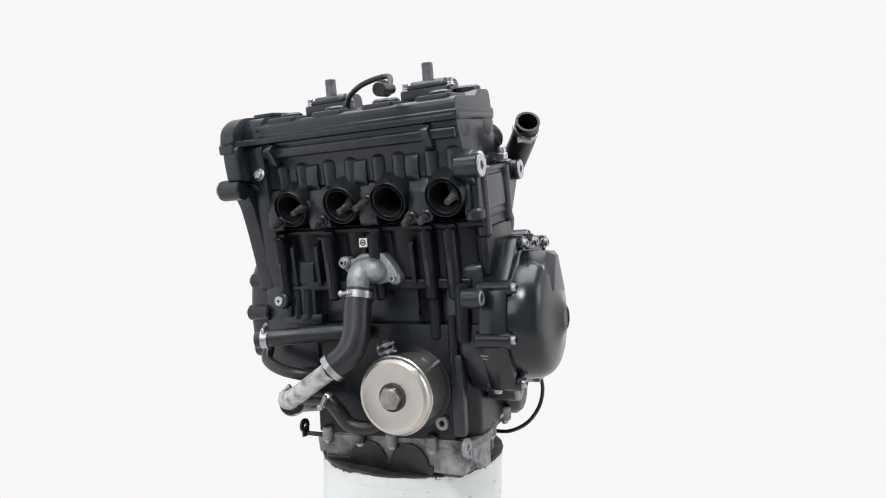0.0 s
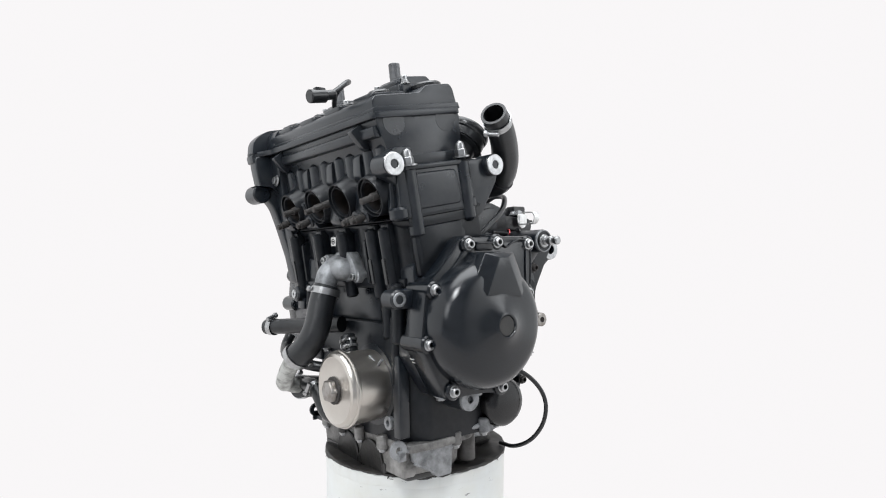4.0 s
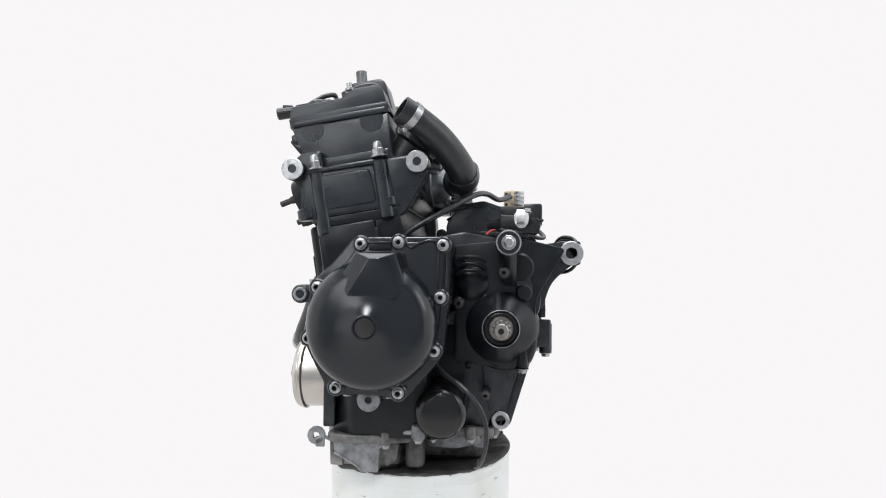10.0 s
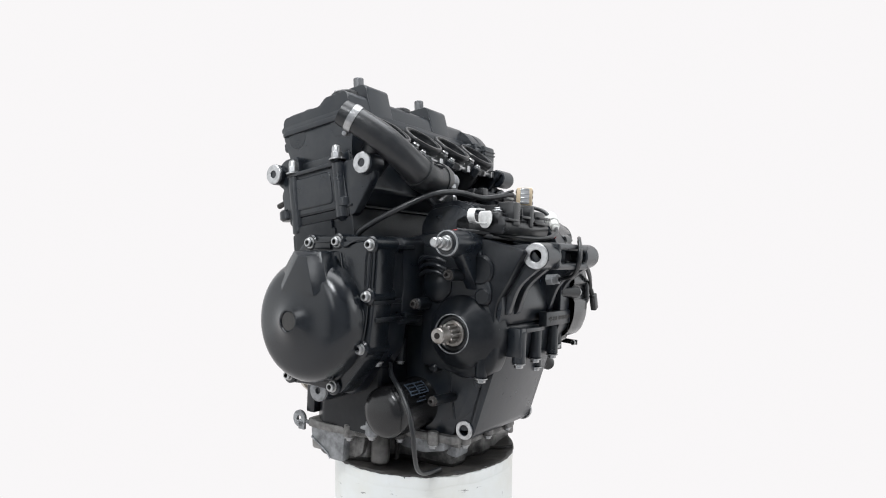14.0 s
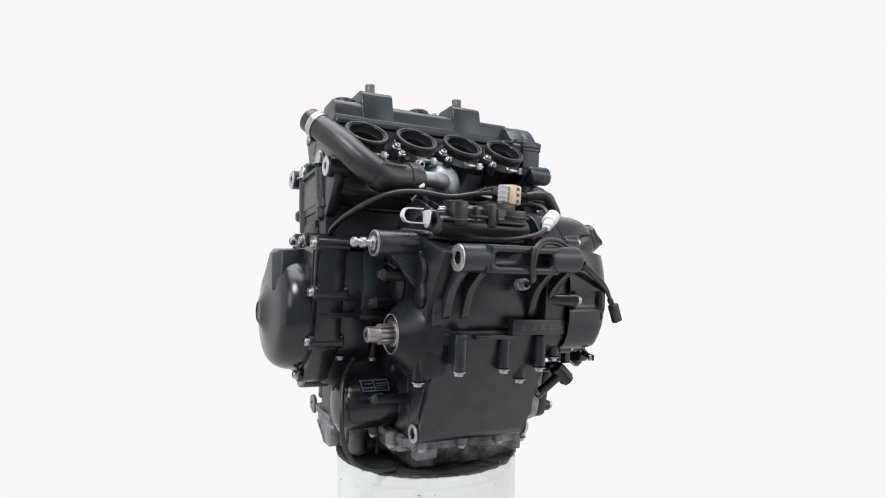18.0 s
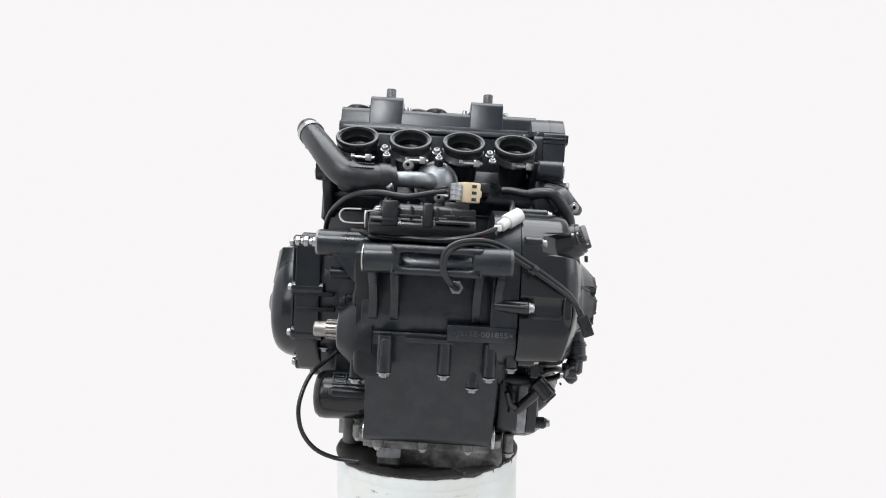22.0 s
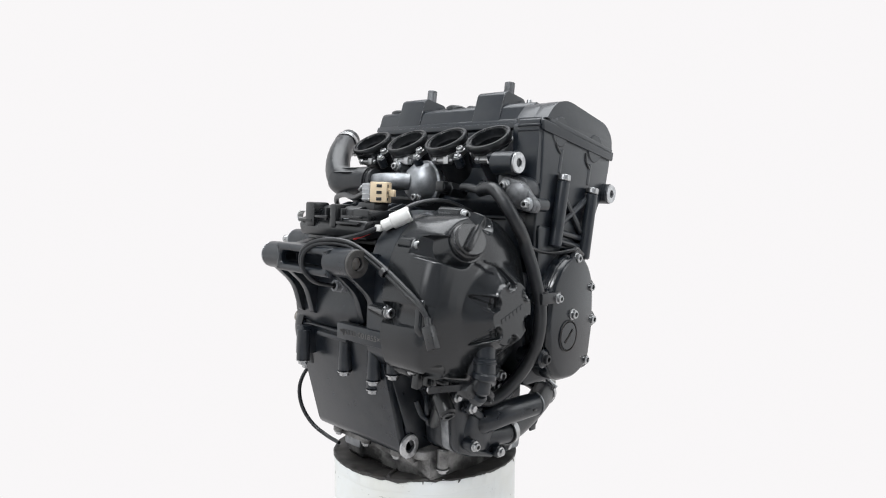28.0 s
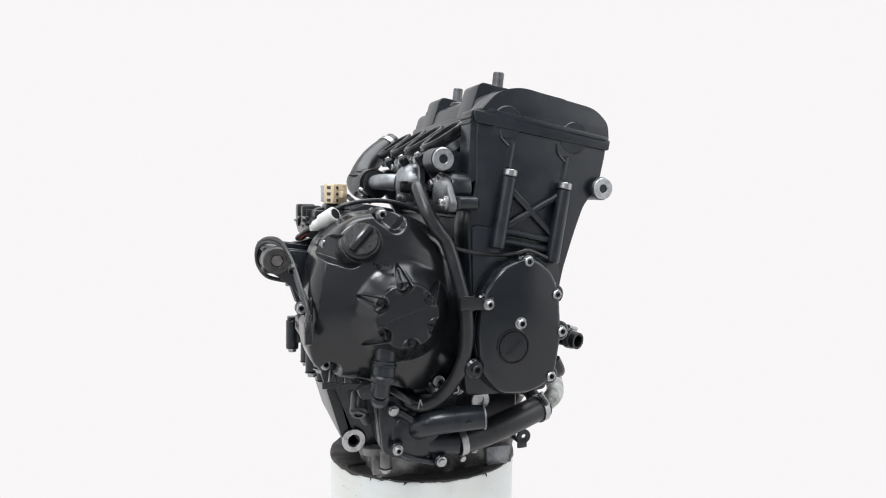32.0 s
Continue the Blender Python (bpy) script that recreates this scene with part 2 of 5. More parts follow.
def smooth_path(pts, n=6):
    pts = [Vector(p) for p in pts]
    ext = [pts[0] * 2 - pts[1], *pts, pts[-1] * 2 - pts[-2]]
    out = []
    for i in range(1, len(ext) - 2):
        a, b, c, d = ext[i - 1:i + 3]
        for k in range(n):
            t = k / n
            out.append(0.5 * (2 * b + (c - a) * t + (2 * a - 5 * b + 4 * c - d) * t * t + (3 * b - a - 3 * c + d) * t ** 3))
    return out + [pts[-1]]


def hose(pts, r, seg=14, n=6, hollow=0.0, radii=None):
    """A round hose along a smooth path; hollow cuts an open mouth of that wall into its first end."""
    path = smooth_path(pts, n)
    bm = bmesh.new()
    rings, up = [], None
    for i, p in enumerate(path):
        t = (path[min(i + 1, len(path) - 1)] - path[max(i - 1, 0)]).normalized()
        if up is None:
            up = t.orthogonal().normalized()
        up = (up - t * up.dot(t)).normalized()
        side = t.cross(up)
        ra = r if radii is None else radii[0] + (radii[1] - radii[0]) * i / (len(path) - 1)
        rings.append([bm.verts.new(p + (up * math.cos(2 * math.pi * k / seg) + side * math.sin(2 * math.pi * k / seg)) * ra) for k in range(seg)])
    if hollow:
        t = (path[0] - path[1]).normalized()
        inner = []
        for depth in (0.0, 1.8 * r):
            q = path[0] - t * depth
            inner.append([bm.verts.new(q + (v.co - path[0]) * (1 - hollow / r)) for v in rings[0]])
        rings = [inner[1], inner[0], *rings]
    for a, b in zip(rings, rings[1:]):
        for k in range(seg):
            bm.faces.new((a[k], a[(k + 1) % seg], b[(k + 1) % seg], b[k]))
    bm.faces.new(rings[0])
    bm.faces.new(rings[-1])
    bmesh.ops.recalc_face_normals(bm, faces=bm.faces)
    return bm


def fuse(*bms):
    """Several pieces of one casting in one mesh."""
    out = bmesh.new()
    for bm in bms:
        tmp = bpy.data.meshes.new("piece")
        bm.to_mesh(tmp)
        bm.free()
        out.from_mesh(tmp)
        bpy.data.meshes.remove(tmp)
    return out


def lettering(text, size, depth):
    """Raised letters in the x-y plane, in millimetres, centred."""
    cu = bpy.data.curves.new("letters", "FONT")
    cu.body, cu.size, cu.extrude, cu.align_x, cu.align_y = text, size, depth, "CENTER", "CENTER"
    ob = new("letters", cu)
    me = bpy.data.meshes.new_from_object(ob.evaluated_get(bpy.context.evaluated_depsgraph_get()))
    bpy.data.objects.remove(ob)
    bm = bmesh.new()
    bm.from_mesh(me)
    bpy.data.meshes.remove(me)
    return bm


def finish(name, bm, mat, scale=MM, angle=35):
    bm.transform(Matrix.Scale(scale, 4))
    me = bpy.data.meshes.new(name)
    bm.to_mesh(me)
    bm.free()
    me.materials.append(mat)
    for p in me.polygons:
        p.use_smooth = True
    me.set_sharp_from_angle(angle=radians(angle))
    return me


def part(name, bm, mat, parent, label="", angle=35):
    ob = new(name, finish(name, bm, mat, angle=angle))
    ob.parent = parent
    return tagged(ob, label)


def piece(name, mesh, parent, m, label=""):
    """A repeat that shares its mesh; m is its pose in millimetres."""
    ob = new(name, mesh)
    ob.parent = parent
    ob.matrix_basis = Matrix.Translation(m.translation * MM) @ m.to_3x3().to_4x4()
    return tagged(ob, label)


# ---- studio ----
def build_studio():
    prof = [(-1.5, 0.0), (1.4, 0.0)] + [(1.4 + 1.2 * math.sin(a), 1.2 - 1.2 * math.cos(a)) for a in [i * math.pi / 24 for i in range(1, 13)]] + [(2.6, 3.4)]
    bm = bmesh.new()
    rows = [[bm.verts.new((x, y, z)) for y, z in prof] for x in (-3.4, 3.4)]
    back = [[bm.verts.new((x, y + 0.02, z - 0.02)) for y, z in prof] for x in (-3.4, 3.4)]
    for i in range(len(prof) - 1):
        bm.faces.new((rows[0][i], rows[1][i], rows[1][i + 1], rows[0][i + 1]))
        bm.faces.new((back[0][i], back[0][i + 1], back[1][i + 1], back[1][i]))
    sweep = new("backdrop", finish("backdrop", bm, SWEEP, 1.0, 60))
    tagged(sweep, "seamless white photo sweep, floor and wall in one, white by its own glow", "backdrop", kind="structure")
    # Unseen glowing panels added left and right of the sweep.
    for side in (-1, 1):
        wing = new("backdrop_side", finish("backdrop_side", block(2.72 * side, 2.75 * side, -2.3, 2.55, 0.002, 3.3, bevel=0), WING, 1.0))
        tagged(wing, "unseen glowing side panel added for light and edge reflections", "backdrop", kind="structure")
    for name, b in (("wall_left", (-3.6, -3.4, -3.4, 2.9, -0.1, 3.4)), ("wall_right", (3.4, 3.6, -3.4, 2.9, -0.1, 3.4)),
                    ("wall_behind", (-3.6, 3.6, -3.6, -3.4, -0.1, 3.4)), ("wall_far", (-3.6, 3.6, 2.9, 3.1, -0.1, 3.4)),
                    ("ceiling", (-3.6, 3.6, -3.6, 3.1, 3.4, 3.6)), ("floor", (-3.6, 3.6, -3.6, 3.1, -0.3, -0.1))):
        ob = new(name, finish(name, block(*b, bevel=0), ROOM, 1.0))
        tagged(ob, "plain white painted studio " + name.split("_")[0], name.split("_")[0], kind="structure")


build_studio()
# ---- the engine: x to its left side, y to its rear, z up, in millimetres ----
engine = new("motorcycle_engine")
engine.empty_display_size = 0.05
tagged(engine, "black four-cylinder motorcycle engine standing on a white drum", "engine")
HEAD = Matrix.Translation((0, -92, 194)) @ Matrix.Rotation(radians(9), 4, "X")   # the leaning bank: x, rearwards, up its axis
UP = HEAD.to_3x3() @ Vector((0, 0, 1))
CYL = (111, 33, -39, -119)          # the four bores


def hp(x, v, w):
    return HEAD @ Vector((x, v, w))


# fasteners, built once and shared
def socket_mesh(r=5.8, h=6.5):
    bm = lathe([(0, 0), (r + 1.6, 0), (r + 1.6, 1.2), (r, 1.6), (r, h - 1.2), (r - 1.0, h), (r * 0.56, h), (r * 0.5, h - 4), (0, h - 4.5)], (0, 0, 0), (0, 0, 1), 18)
    me = finish("bolt", bm, ZINC)
    me.materials.append(BORE)
    for p in me.polygons:                       # shade of the hex recess is painted on
        if p.center.xy.length < r * 0.5 * MM:
            p.material_index = 1
    return me


def hex_mesh(r=6.5, h=6.0, flange=9.0, mat=None):
    bm = fuse(lathe([(0, 0), (flange, 0), (flange, 1.2), (r, 2.2), (0, 2.2)], (0, 0, 0), (0, 0, 1), 18),
              tidy(lathe([(0, 1), (r, 1), (r, h), (0, h)], (0, 0, 0), (0, 0, 1), 6), 0.7, 1))
    return finish("bolt", bm, mat or ZINC, angle=25)


SOCKET, SOCKET_DARK, SOCKET_BLACK = socket_mesh(), socket_mesh(5.0, 6.0), socket_mesh(6.0, 7.0)
SOCKET_BLACK.materials[0] = PLASTIC
SOCKET_DIM = socket_mesh(5.0, 6.0)
SOCKET_DIM.materials[0] = STUD
SOCKET_SMALL = socket_mesh(3.8, 4.5)
HEX, HEX_SMALL = hex_mesh(), hex_mesh(5.0, 5.0, 6.5)
CAPNUT = finish("cap_nut", fuse(lathe([(0, 0), (11, 0), (11, 2), (0, 2)], (0, 0, 0), (0, 0, 1), 20),
                                tidy(lathe([(0, 2), (8, 2), (8, 11), (0, 11)], (0, 0, 0), (0, 0, 1), 6), 0.8, 1),
                                lathe([(0, 9), (6.2, 10), (6.2, 15), (5, 19), (2.5, 21), (0, 21.5)], (0, 0, 0), (0, 0, 1), 18)), ZINC, angle=25)


def bolts(parent, mesh, d, *places, label="", name="bolt"):
    for p in places:
        piece(name, mesh, parent, along(p, d), label)


# -- valve cover --
def build_valve_cover():
    plan = rounded([(138, -68), (138, 69), (-150, 69), (-160, 88), (-209, 88), (-209, -92), (-192, -92), (-170, -69)], [10, 10, 6, 8, 22, 16, 10, 12])
    lip = prism(plan, -3, 5, "z", 1.2, 2, HEAD)
    body = prism(rounded([(-65, 3), (-64, 20), (-58, 25), (8, 26), (20, 35), (57, 36), (62, 30), (66, 3)], 4), 135, -165, "x", 4, 3, HEAD)
    end = prism(rounded([(-91, 3), (-86, 22), (-64, 36), (42, 39), (70, 28), (86, 3)], [2, 14, 26, 30, 16, 2], 5), -184, -206, "x", 9, 3, HEAD)
    end2 = prism(rounded([(-66, 3), (-63, 22), (-54, 33), (42, 38.5), (69, 28), (85, 3)], [2, 12, 20, 30, 16, 2], 5), -156, -196, "x", 3, 3, HEAD)
    ridge = prism(rounded([(-158, -30), (-158, 30), (-196, 30), (-196, -30)], 8), 34, 41, "z", 2, 2, HEAD)
    pads = [prism(rounded([(x - 24, -60), (x + 24, -60), (x + 26, -8), (x - 26, -8)], 7), 20, 29.5, "z", 2.5, 2, HEAD) for x in (104, 26, -50, -124)]
    step = prism(rounded([(-66, 3), (-66.5, 8), (-63, 11), (66, 11), (68, 3)], 1), 136.5, -160, "x", 1.2, 2, HEAD)
    cover = part("valve_cover", fuse(lip, body, end, end2, ridge, *pads, step), BLACK, engine, "satin black valve cover with a raised chain end")
    for x in (67, -88):
        tower = prism(rounded([(8, 24), (9, 50), (15, 56), (55, 56), (61, 51), (67, 4), (40, 4)], 4), x - 25, x + 25, "x", 3, 3, HEAD)
        part("air_valve_tower", tower, BLACK, cover)
        cap = fuse(prism(rounded([(x - 38, 0), (x + 38, 0), (x + 36, 22), (x + 22, 38), (x - 22, 38), (x - 36, 22)], 8), 26, 44, "z", 2, 2, HEAD),
                   prism(rounded([(x - 30, 4), (x + 30, 4), (x + 25, 30), (x - 25, 30)], 8), 43, 51, "z", 3, 2, HEAD))
        cp = part("air_valve_cap", cap, BLACK, cover)
        part("air_pipe", pipe(hp(x - 3, 24, 50), hp(x - 3, 26, 79), 7.6, 4.8), DULL, cp, "bare grey air pipe stub")
        for dx in (-33, 33):
            piece("bolt", HEX_SMALL, cp, along(hp(x + dx, 13, 44), UP))
            part("bolt_tip", rod(hp(x + dx, 13, 44), hp(x + dx, 13, 55), 4, 12, 0.8), ZINC, cp)
    for x, v, r in ((112, 38, 19), (22, -30, 15), (-52, -30, 15), (-10, 42, 17), (104, -32, 15), (-124, -32, 15)):
        part("plug_cap", lathe([(0, 0), (r, 0), (r, 4.5), (r - 3, 7), (r - 8, 7), (r - 9, 5), (0, 5)], hp(x, v, 35 if v > 0 else 28.5), UP, 28), RUBBER, cover)


build_valve_cover()


# -- cylinder head --
def build_head():
    up = prism(rounded([(-65, -2), (-54, -40), (-56, -68), (-22, -72), (-22, -122), (-62, -126), (64, -126), (60, -66), (66, -2)], [6, 6, 4, 3, 3, 3, 6, 6, 6]), 135, -165, "x", 4, 2, HEAD)
    low = prism(rounded([(-50, -64), (-56, -70), (-60, -126), (60, -126), (56, -70), (50, -64)], 4), 151, 134, "x", 4, 2, HEAD)
    window = [prism(rounded([(-36, -74), (34, -74), (37, -119), (-38, -119)], 9), 140, 152.8, "x", 8, 5, HEAD)]
    flange = block(130, 155, -46, 44, -70, -64, 2, HEAD)
    pockets = [rod(hp(x, -51, -72), hp(x, -50, -34), 11, 18, 4) for x in (122, 92, 46, 16, -26, -60, -104, -136)]
    pockets += [prism(rounded([(-50, -34), (-58, -40), (-61, -66), (-54, -76)], 4), x - 9, x + 9, "x", 3, 2, HEAD) for x in (66, -10, -86)]
    rail = prism(rounded([(-60, -10), (-68, -12), (-67, -24), (-56, -26)], 3), 132, -158, "x", 2, 2, HEAD)
    beam = [prism(rounded([(-10, -126), (-62, -126), (-67, -118), (-63, -84), (-54, -68), (-10, -68)], 4), x0, x1, "x", 3, 2, HEAD) for x0, x1 in ((142, 134), (88, 56), (10, -16), (-62, -96), (-142, -165))]
    tabs = [prism(rounded([(-80, -12), (-60, -2), (-56, -38), (-66, -34)], 3), x - 5, x + 5, "x", 2, 2, HEAD) for x in (96, -140)]
    caps = [rod(hp(130, v, -9), hp(135.3, v, -9), 16, 28, 0.2) for v in (-38, 42)]
    shelf = prism(rounded([(-58, -50), (60, -50), (60, -66), (-58, -66)], 3), 120, 139, "x", 2, 2, HEAD)
    foot = [rod(hp(144, v, -128), hp(144, v, -112), 12, 18, 3) for v in (-58, 50)]
    head = part("cylinder_head", up, CASE, engine, "black cast cylinder head leaning forward")
    for name, bms in (("end_wall", [low]), ("end_flange", [flange]), ("front_beam", beam), ("water_window", window), ("plug_pocket", pockets), ("front_rail", [rail]), ("tab", tabs), ("cam_cap", caps), ("end_shelf", [shelf]), ("stud_foot", foot)):
        for bm in bms:
            part(name, bm, CASE, head)
    # end columns with cap nuts
    for p, n in (((149, -118, 124), 0), ((150, -36, 140), 1)):
        p = Vector(p)
        part("stud_column", rod(p - UP * (88 - 6 * n) - Vector((4, 0, 0)), p - Vector((2.5, 0, 0)), 10, 18, 5), CASE, head)
        piece("cap_nut", CAPNUT, head, along(p, UP))
    # mounting lugs
    front = fuse(rod((128, -146, 124), (160, -146, 124), 14.5, 28, 2), prism(rounded([(-158, 128), (-138, 146), (-112, 150), (-108, 120), (-130, 98), (-150, 110)], 6), 128, 148, "x", 4))
    a = part("front_mounting_lug", front, CASE, head)
    part("lug_face", pipe((159.4, -146, 124), (161.5, -146, 124), 14, 5.5, 28, 0.8), MILLED, a, "worn bare aluminium face")
    rear = fuse(rod((128, 14, 133), (158, 14, 133), 14.5, 28, 2), prism(rounded([(24, 146), (-30, 138), (-30, 62), (-4, 66), (26, 116)], 8), 134, 149, "x", 4))
    a = part("rear_mounting_lug", rear, CASE, head)
    part("lug_face", pipe((157.4, 14, 133), (159.5, 14, 133), 14, 5.5, 28, 0.8), MILLED, a, "worn bare aluminium face")
    # chain side
    wall = fuse(prism(rounded([(0, 206), (-180, 178), (-178, 160), (-170, 122), (-150, 98), (-138, 64), (-124, 18), (-116, -24), (2, -24), (8, 72), (-2, 128)], 8), -182, -206, "x", 6, 3),
                prism(rounded([(0, 206), (-156, 182), (-152, 160), (-142, 94), (-128, 34), (-114, -24), (2, -24), (8, 72), (-2, 128)], 8), -158, -196, "x", 5, 2))
    ledge = prism(rounded([(4, 208), (-183, 181), (-181, 168), (2, 194)], 3), -186, -209, "x", 2, 2)
    low = prism(rounded([(4, 74), (-30, 70), (-36, 34), (-108, 34), (-118, 18), (-112, -20), (0, -20)], 8), -198, -210, "x", 3)
    marks = [rod((-200, y, z), (-207.5, y, z), 20, 32, 1.5) for y, z in ((-40, 196), (-132, 182))]
    risers = [rod(Vector((-199.4, y, z)), Vector((-199.4, y, z)) + UP * l, 8, 16, 3) for y, z, l in ((-42, 140, 36), (-117, 128, 34))]
    low = fuse(low, *marks, *risers)
    band = fuse(prism(rounded([(6, 210), (-16, 206), (-16, 150), (-4, 128), (8, 120)], 6), -172, -204, "x", 4, 3), *[prism(rounded([(8, z + 3), (-17, z), (-17, z - 3), (8, z)], 1), -171, -205, "x", 1, 1) for z in (199, 193)])
    tunnel = part("cam_chain_tunnel", fuse(wall, ledge, low), BLACK, engine, "flat black side wall over the cam chain")
    part("corner_band", band, BLACK, tunnel)
    for y, z in ((-30, 190), (-108, 174)):
        part("crescent", hose([(-206, y, z), (-206.4, y - 2, z - 12), (-206.4, y - 12, z - 22)], 1.6, 8, 5), PLASTIC, tunnel)
    for p, l in (((-215, -41, 132), 88), ((-215, -116, 118), 92)):
        p = Vector(p)
        col = part("stud_column", rod(p - UP * l, p, 8.8, 18, 2, 8.2), BLACK, tunnel)
        part("nut", pipe(p, p + UP * 8, 8.5, 3, 18, 1), ZINC, col, "bright steel nut")
    for (y0, z0), (y1, z1) in (((-44, 118), (-112, 54)), ((-112, 110), (-40, 72)), ((-38, 66), (-108, 54)), ((-37, 54), (-106, 42))):
        part("rib", hose([(-209, y0, z0), (-209, (y0 + y1) / 2, (z0 + z1) / 2), (-209, y1, z1)], 4.5, 10, 2), BLACK, tunnel)
    for p, x0 in (((-197, 37, 150), -160), ((-215, -171, 120), -178)):
        x, y, z = p
        lug = fuse(rod((x0, y, z), (x + 1, y, z), 14.5, 28, 2), prism(rounded([(y - 14, z + 12), (y + 14, z + 10), (y * 0.6 - 10, z - 34), (y * 0.6 - 40, z + 6)], 6), x0 - 18, x0 + 6, "x", 4))
        lug = part("mounting_lug", lug, CASE, tunnel)
        part("lug_face", pipe((x + 1.6, y, z), (x - 1.2, y, z), 13.5, 5.5, 28, 0.8), MILLED, lug, "worn bare aluminium face")
    # exhaust ports with studs
    d = Vector((0, -0.93, -0.36))
    for x in CYL:
        c = Vector((x, -150, 89))
        port = part("exhaust_port", lathe([(36, -38), (29.5, -17), (26.6, -7), (25.6, 0), (24.9, 1.4), (23.9, 1.2), (23.2, -3.6), (21.4, -4.2), (20.7, -0.6), (20.1, 0), (19.2, -0.6), (18.6, -4), (18, -70)], c, d, 40), DEEP, head)
        part("port_bore", lathe([(18.4, -4.5), (17.8, -10), (17.4, -40), (15, -62), (0, -66)], c, d, 28), BORE, port, "sooty brown exhaust bore")
    for x, z in ((125, 92), (-98, 92), (-26, 90), (-2, 92), (-142, 72), (-74, 70), (61, 66), (83, 67)):
        p = Vector((x, -144, z))
        part("stud_boss", rod(p - d * 20, p, 9, 16, 2), CASE, head)
        part("stud", fuse(rod(p - d * 6, p + d * (30 if z > 80 else 20), 4, 12, 0.8), rod(p + d * 2, p + d * 15, 5.2, 12, 0.6)), STUD, head, "dull brown exhaust stud")
    bolts(head, HEX, (0, -1, 0.1), (-167, -151, 140))
    # intake boots
    n = Vector((0, math.sin(radians(35)), math.cos(radians(35))))
    for i, x in enumerate((102, 24, -54, -130)):
        c = Vector((x, 14, 184))
        boot = part("intake_boot", lathe([(24, 2), (29, 2), (30.5, 0), (30.5, -6), (28.5, -8), (28.5, -22), (23, -26), (20, -66), (5, -66), (5, -42), (17, -38), (21, -20), (23.2, -18), (22.4, -15), (23.4, -12), (22.6, -9), (24, -6)], c, n, 36, True), RUBBER, engine, "black rubber intake boot, its mouth open")
        # Lining in darker paint puts the boot's inner shade into the colour.
        part("boot_bore", lathe([(22.6, -19), (20.4, -20.4), (16.4, -37.2), (4.4, -41.4), (0, -41.4)], c, n, 36), DEEP, boot, "hollow of the boot, its shade put in as dark paint")
        part("boot_ring", lathe([(24.5, -4), (31, -4), (31.6, -2), (31.6, 2.5), (30.6, 4), (27.5, 4), (27, 2.4), (25.5, 2.4), (25, 3.6), (24.5, 3)], c, n, 36, True), PLASTIC, boot)
        part("clamp_band", lathe([(29, -20), (30.4, -20), (30.4, -10), (29, -10)], c, n, 36, True), ZINC if i else PLASTIC, boot, "thin steel clamp band")
        s = Vector((x - 12, 14, 184)) - n * 15 + Vector((0, 0.82, -0.57)) * 30.5
        part("clamp_screw", fuse(rod(s + Vector((-16, 0, 0)), s + Vector((14, 0, 0)), 2.6, 10, 0.5), rod(s + Vector((12, 0, 0)), s + Vector((18, 0, 0)), 5, 6, 0.6), block(s.x - 12, s.x - 3, s.y - 5, s.y + 5, s.z - 5, s.z + 5, 1)), ZINC, boot, "steel clamp screw")
    for x, y, z in ((60, 26, 168), (-15, 26, 168), (-92, 26, 168)):
        piece("bolt", SOCKET_DARK, head, along((x, y, z), n))
        piece("bolt", SOCKET_SMALL, head, along((x - 4, y + 11, z - 9), n))
        part("bolt_boss", rod(Vector((x - 4, y + 11, z - 9)) - n * 16, Vector((x - 4, y + 11, z - 9)), 6.5, 16, 1.5), CASE, head)
    back = prism(rounded([(56, -46), (64, -62), (82, -106), (60, -126)], 6), 138, -165, "x", 5, 2, HEAD)
    part("intake_side", back, CASE, head)


build_head()


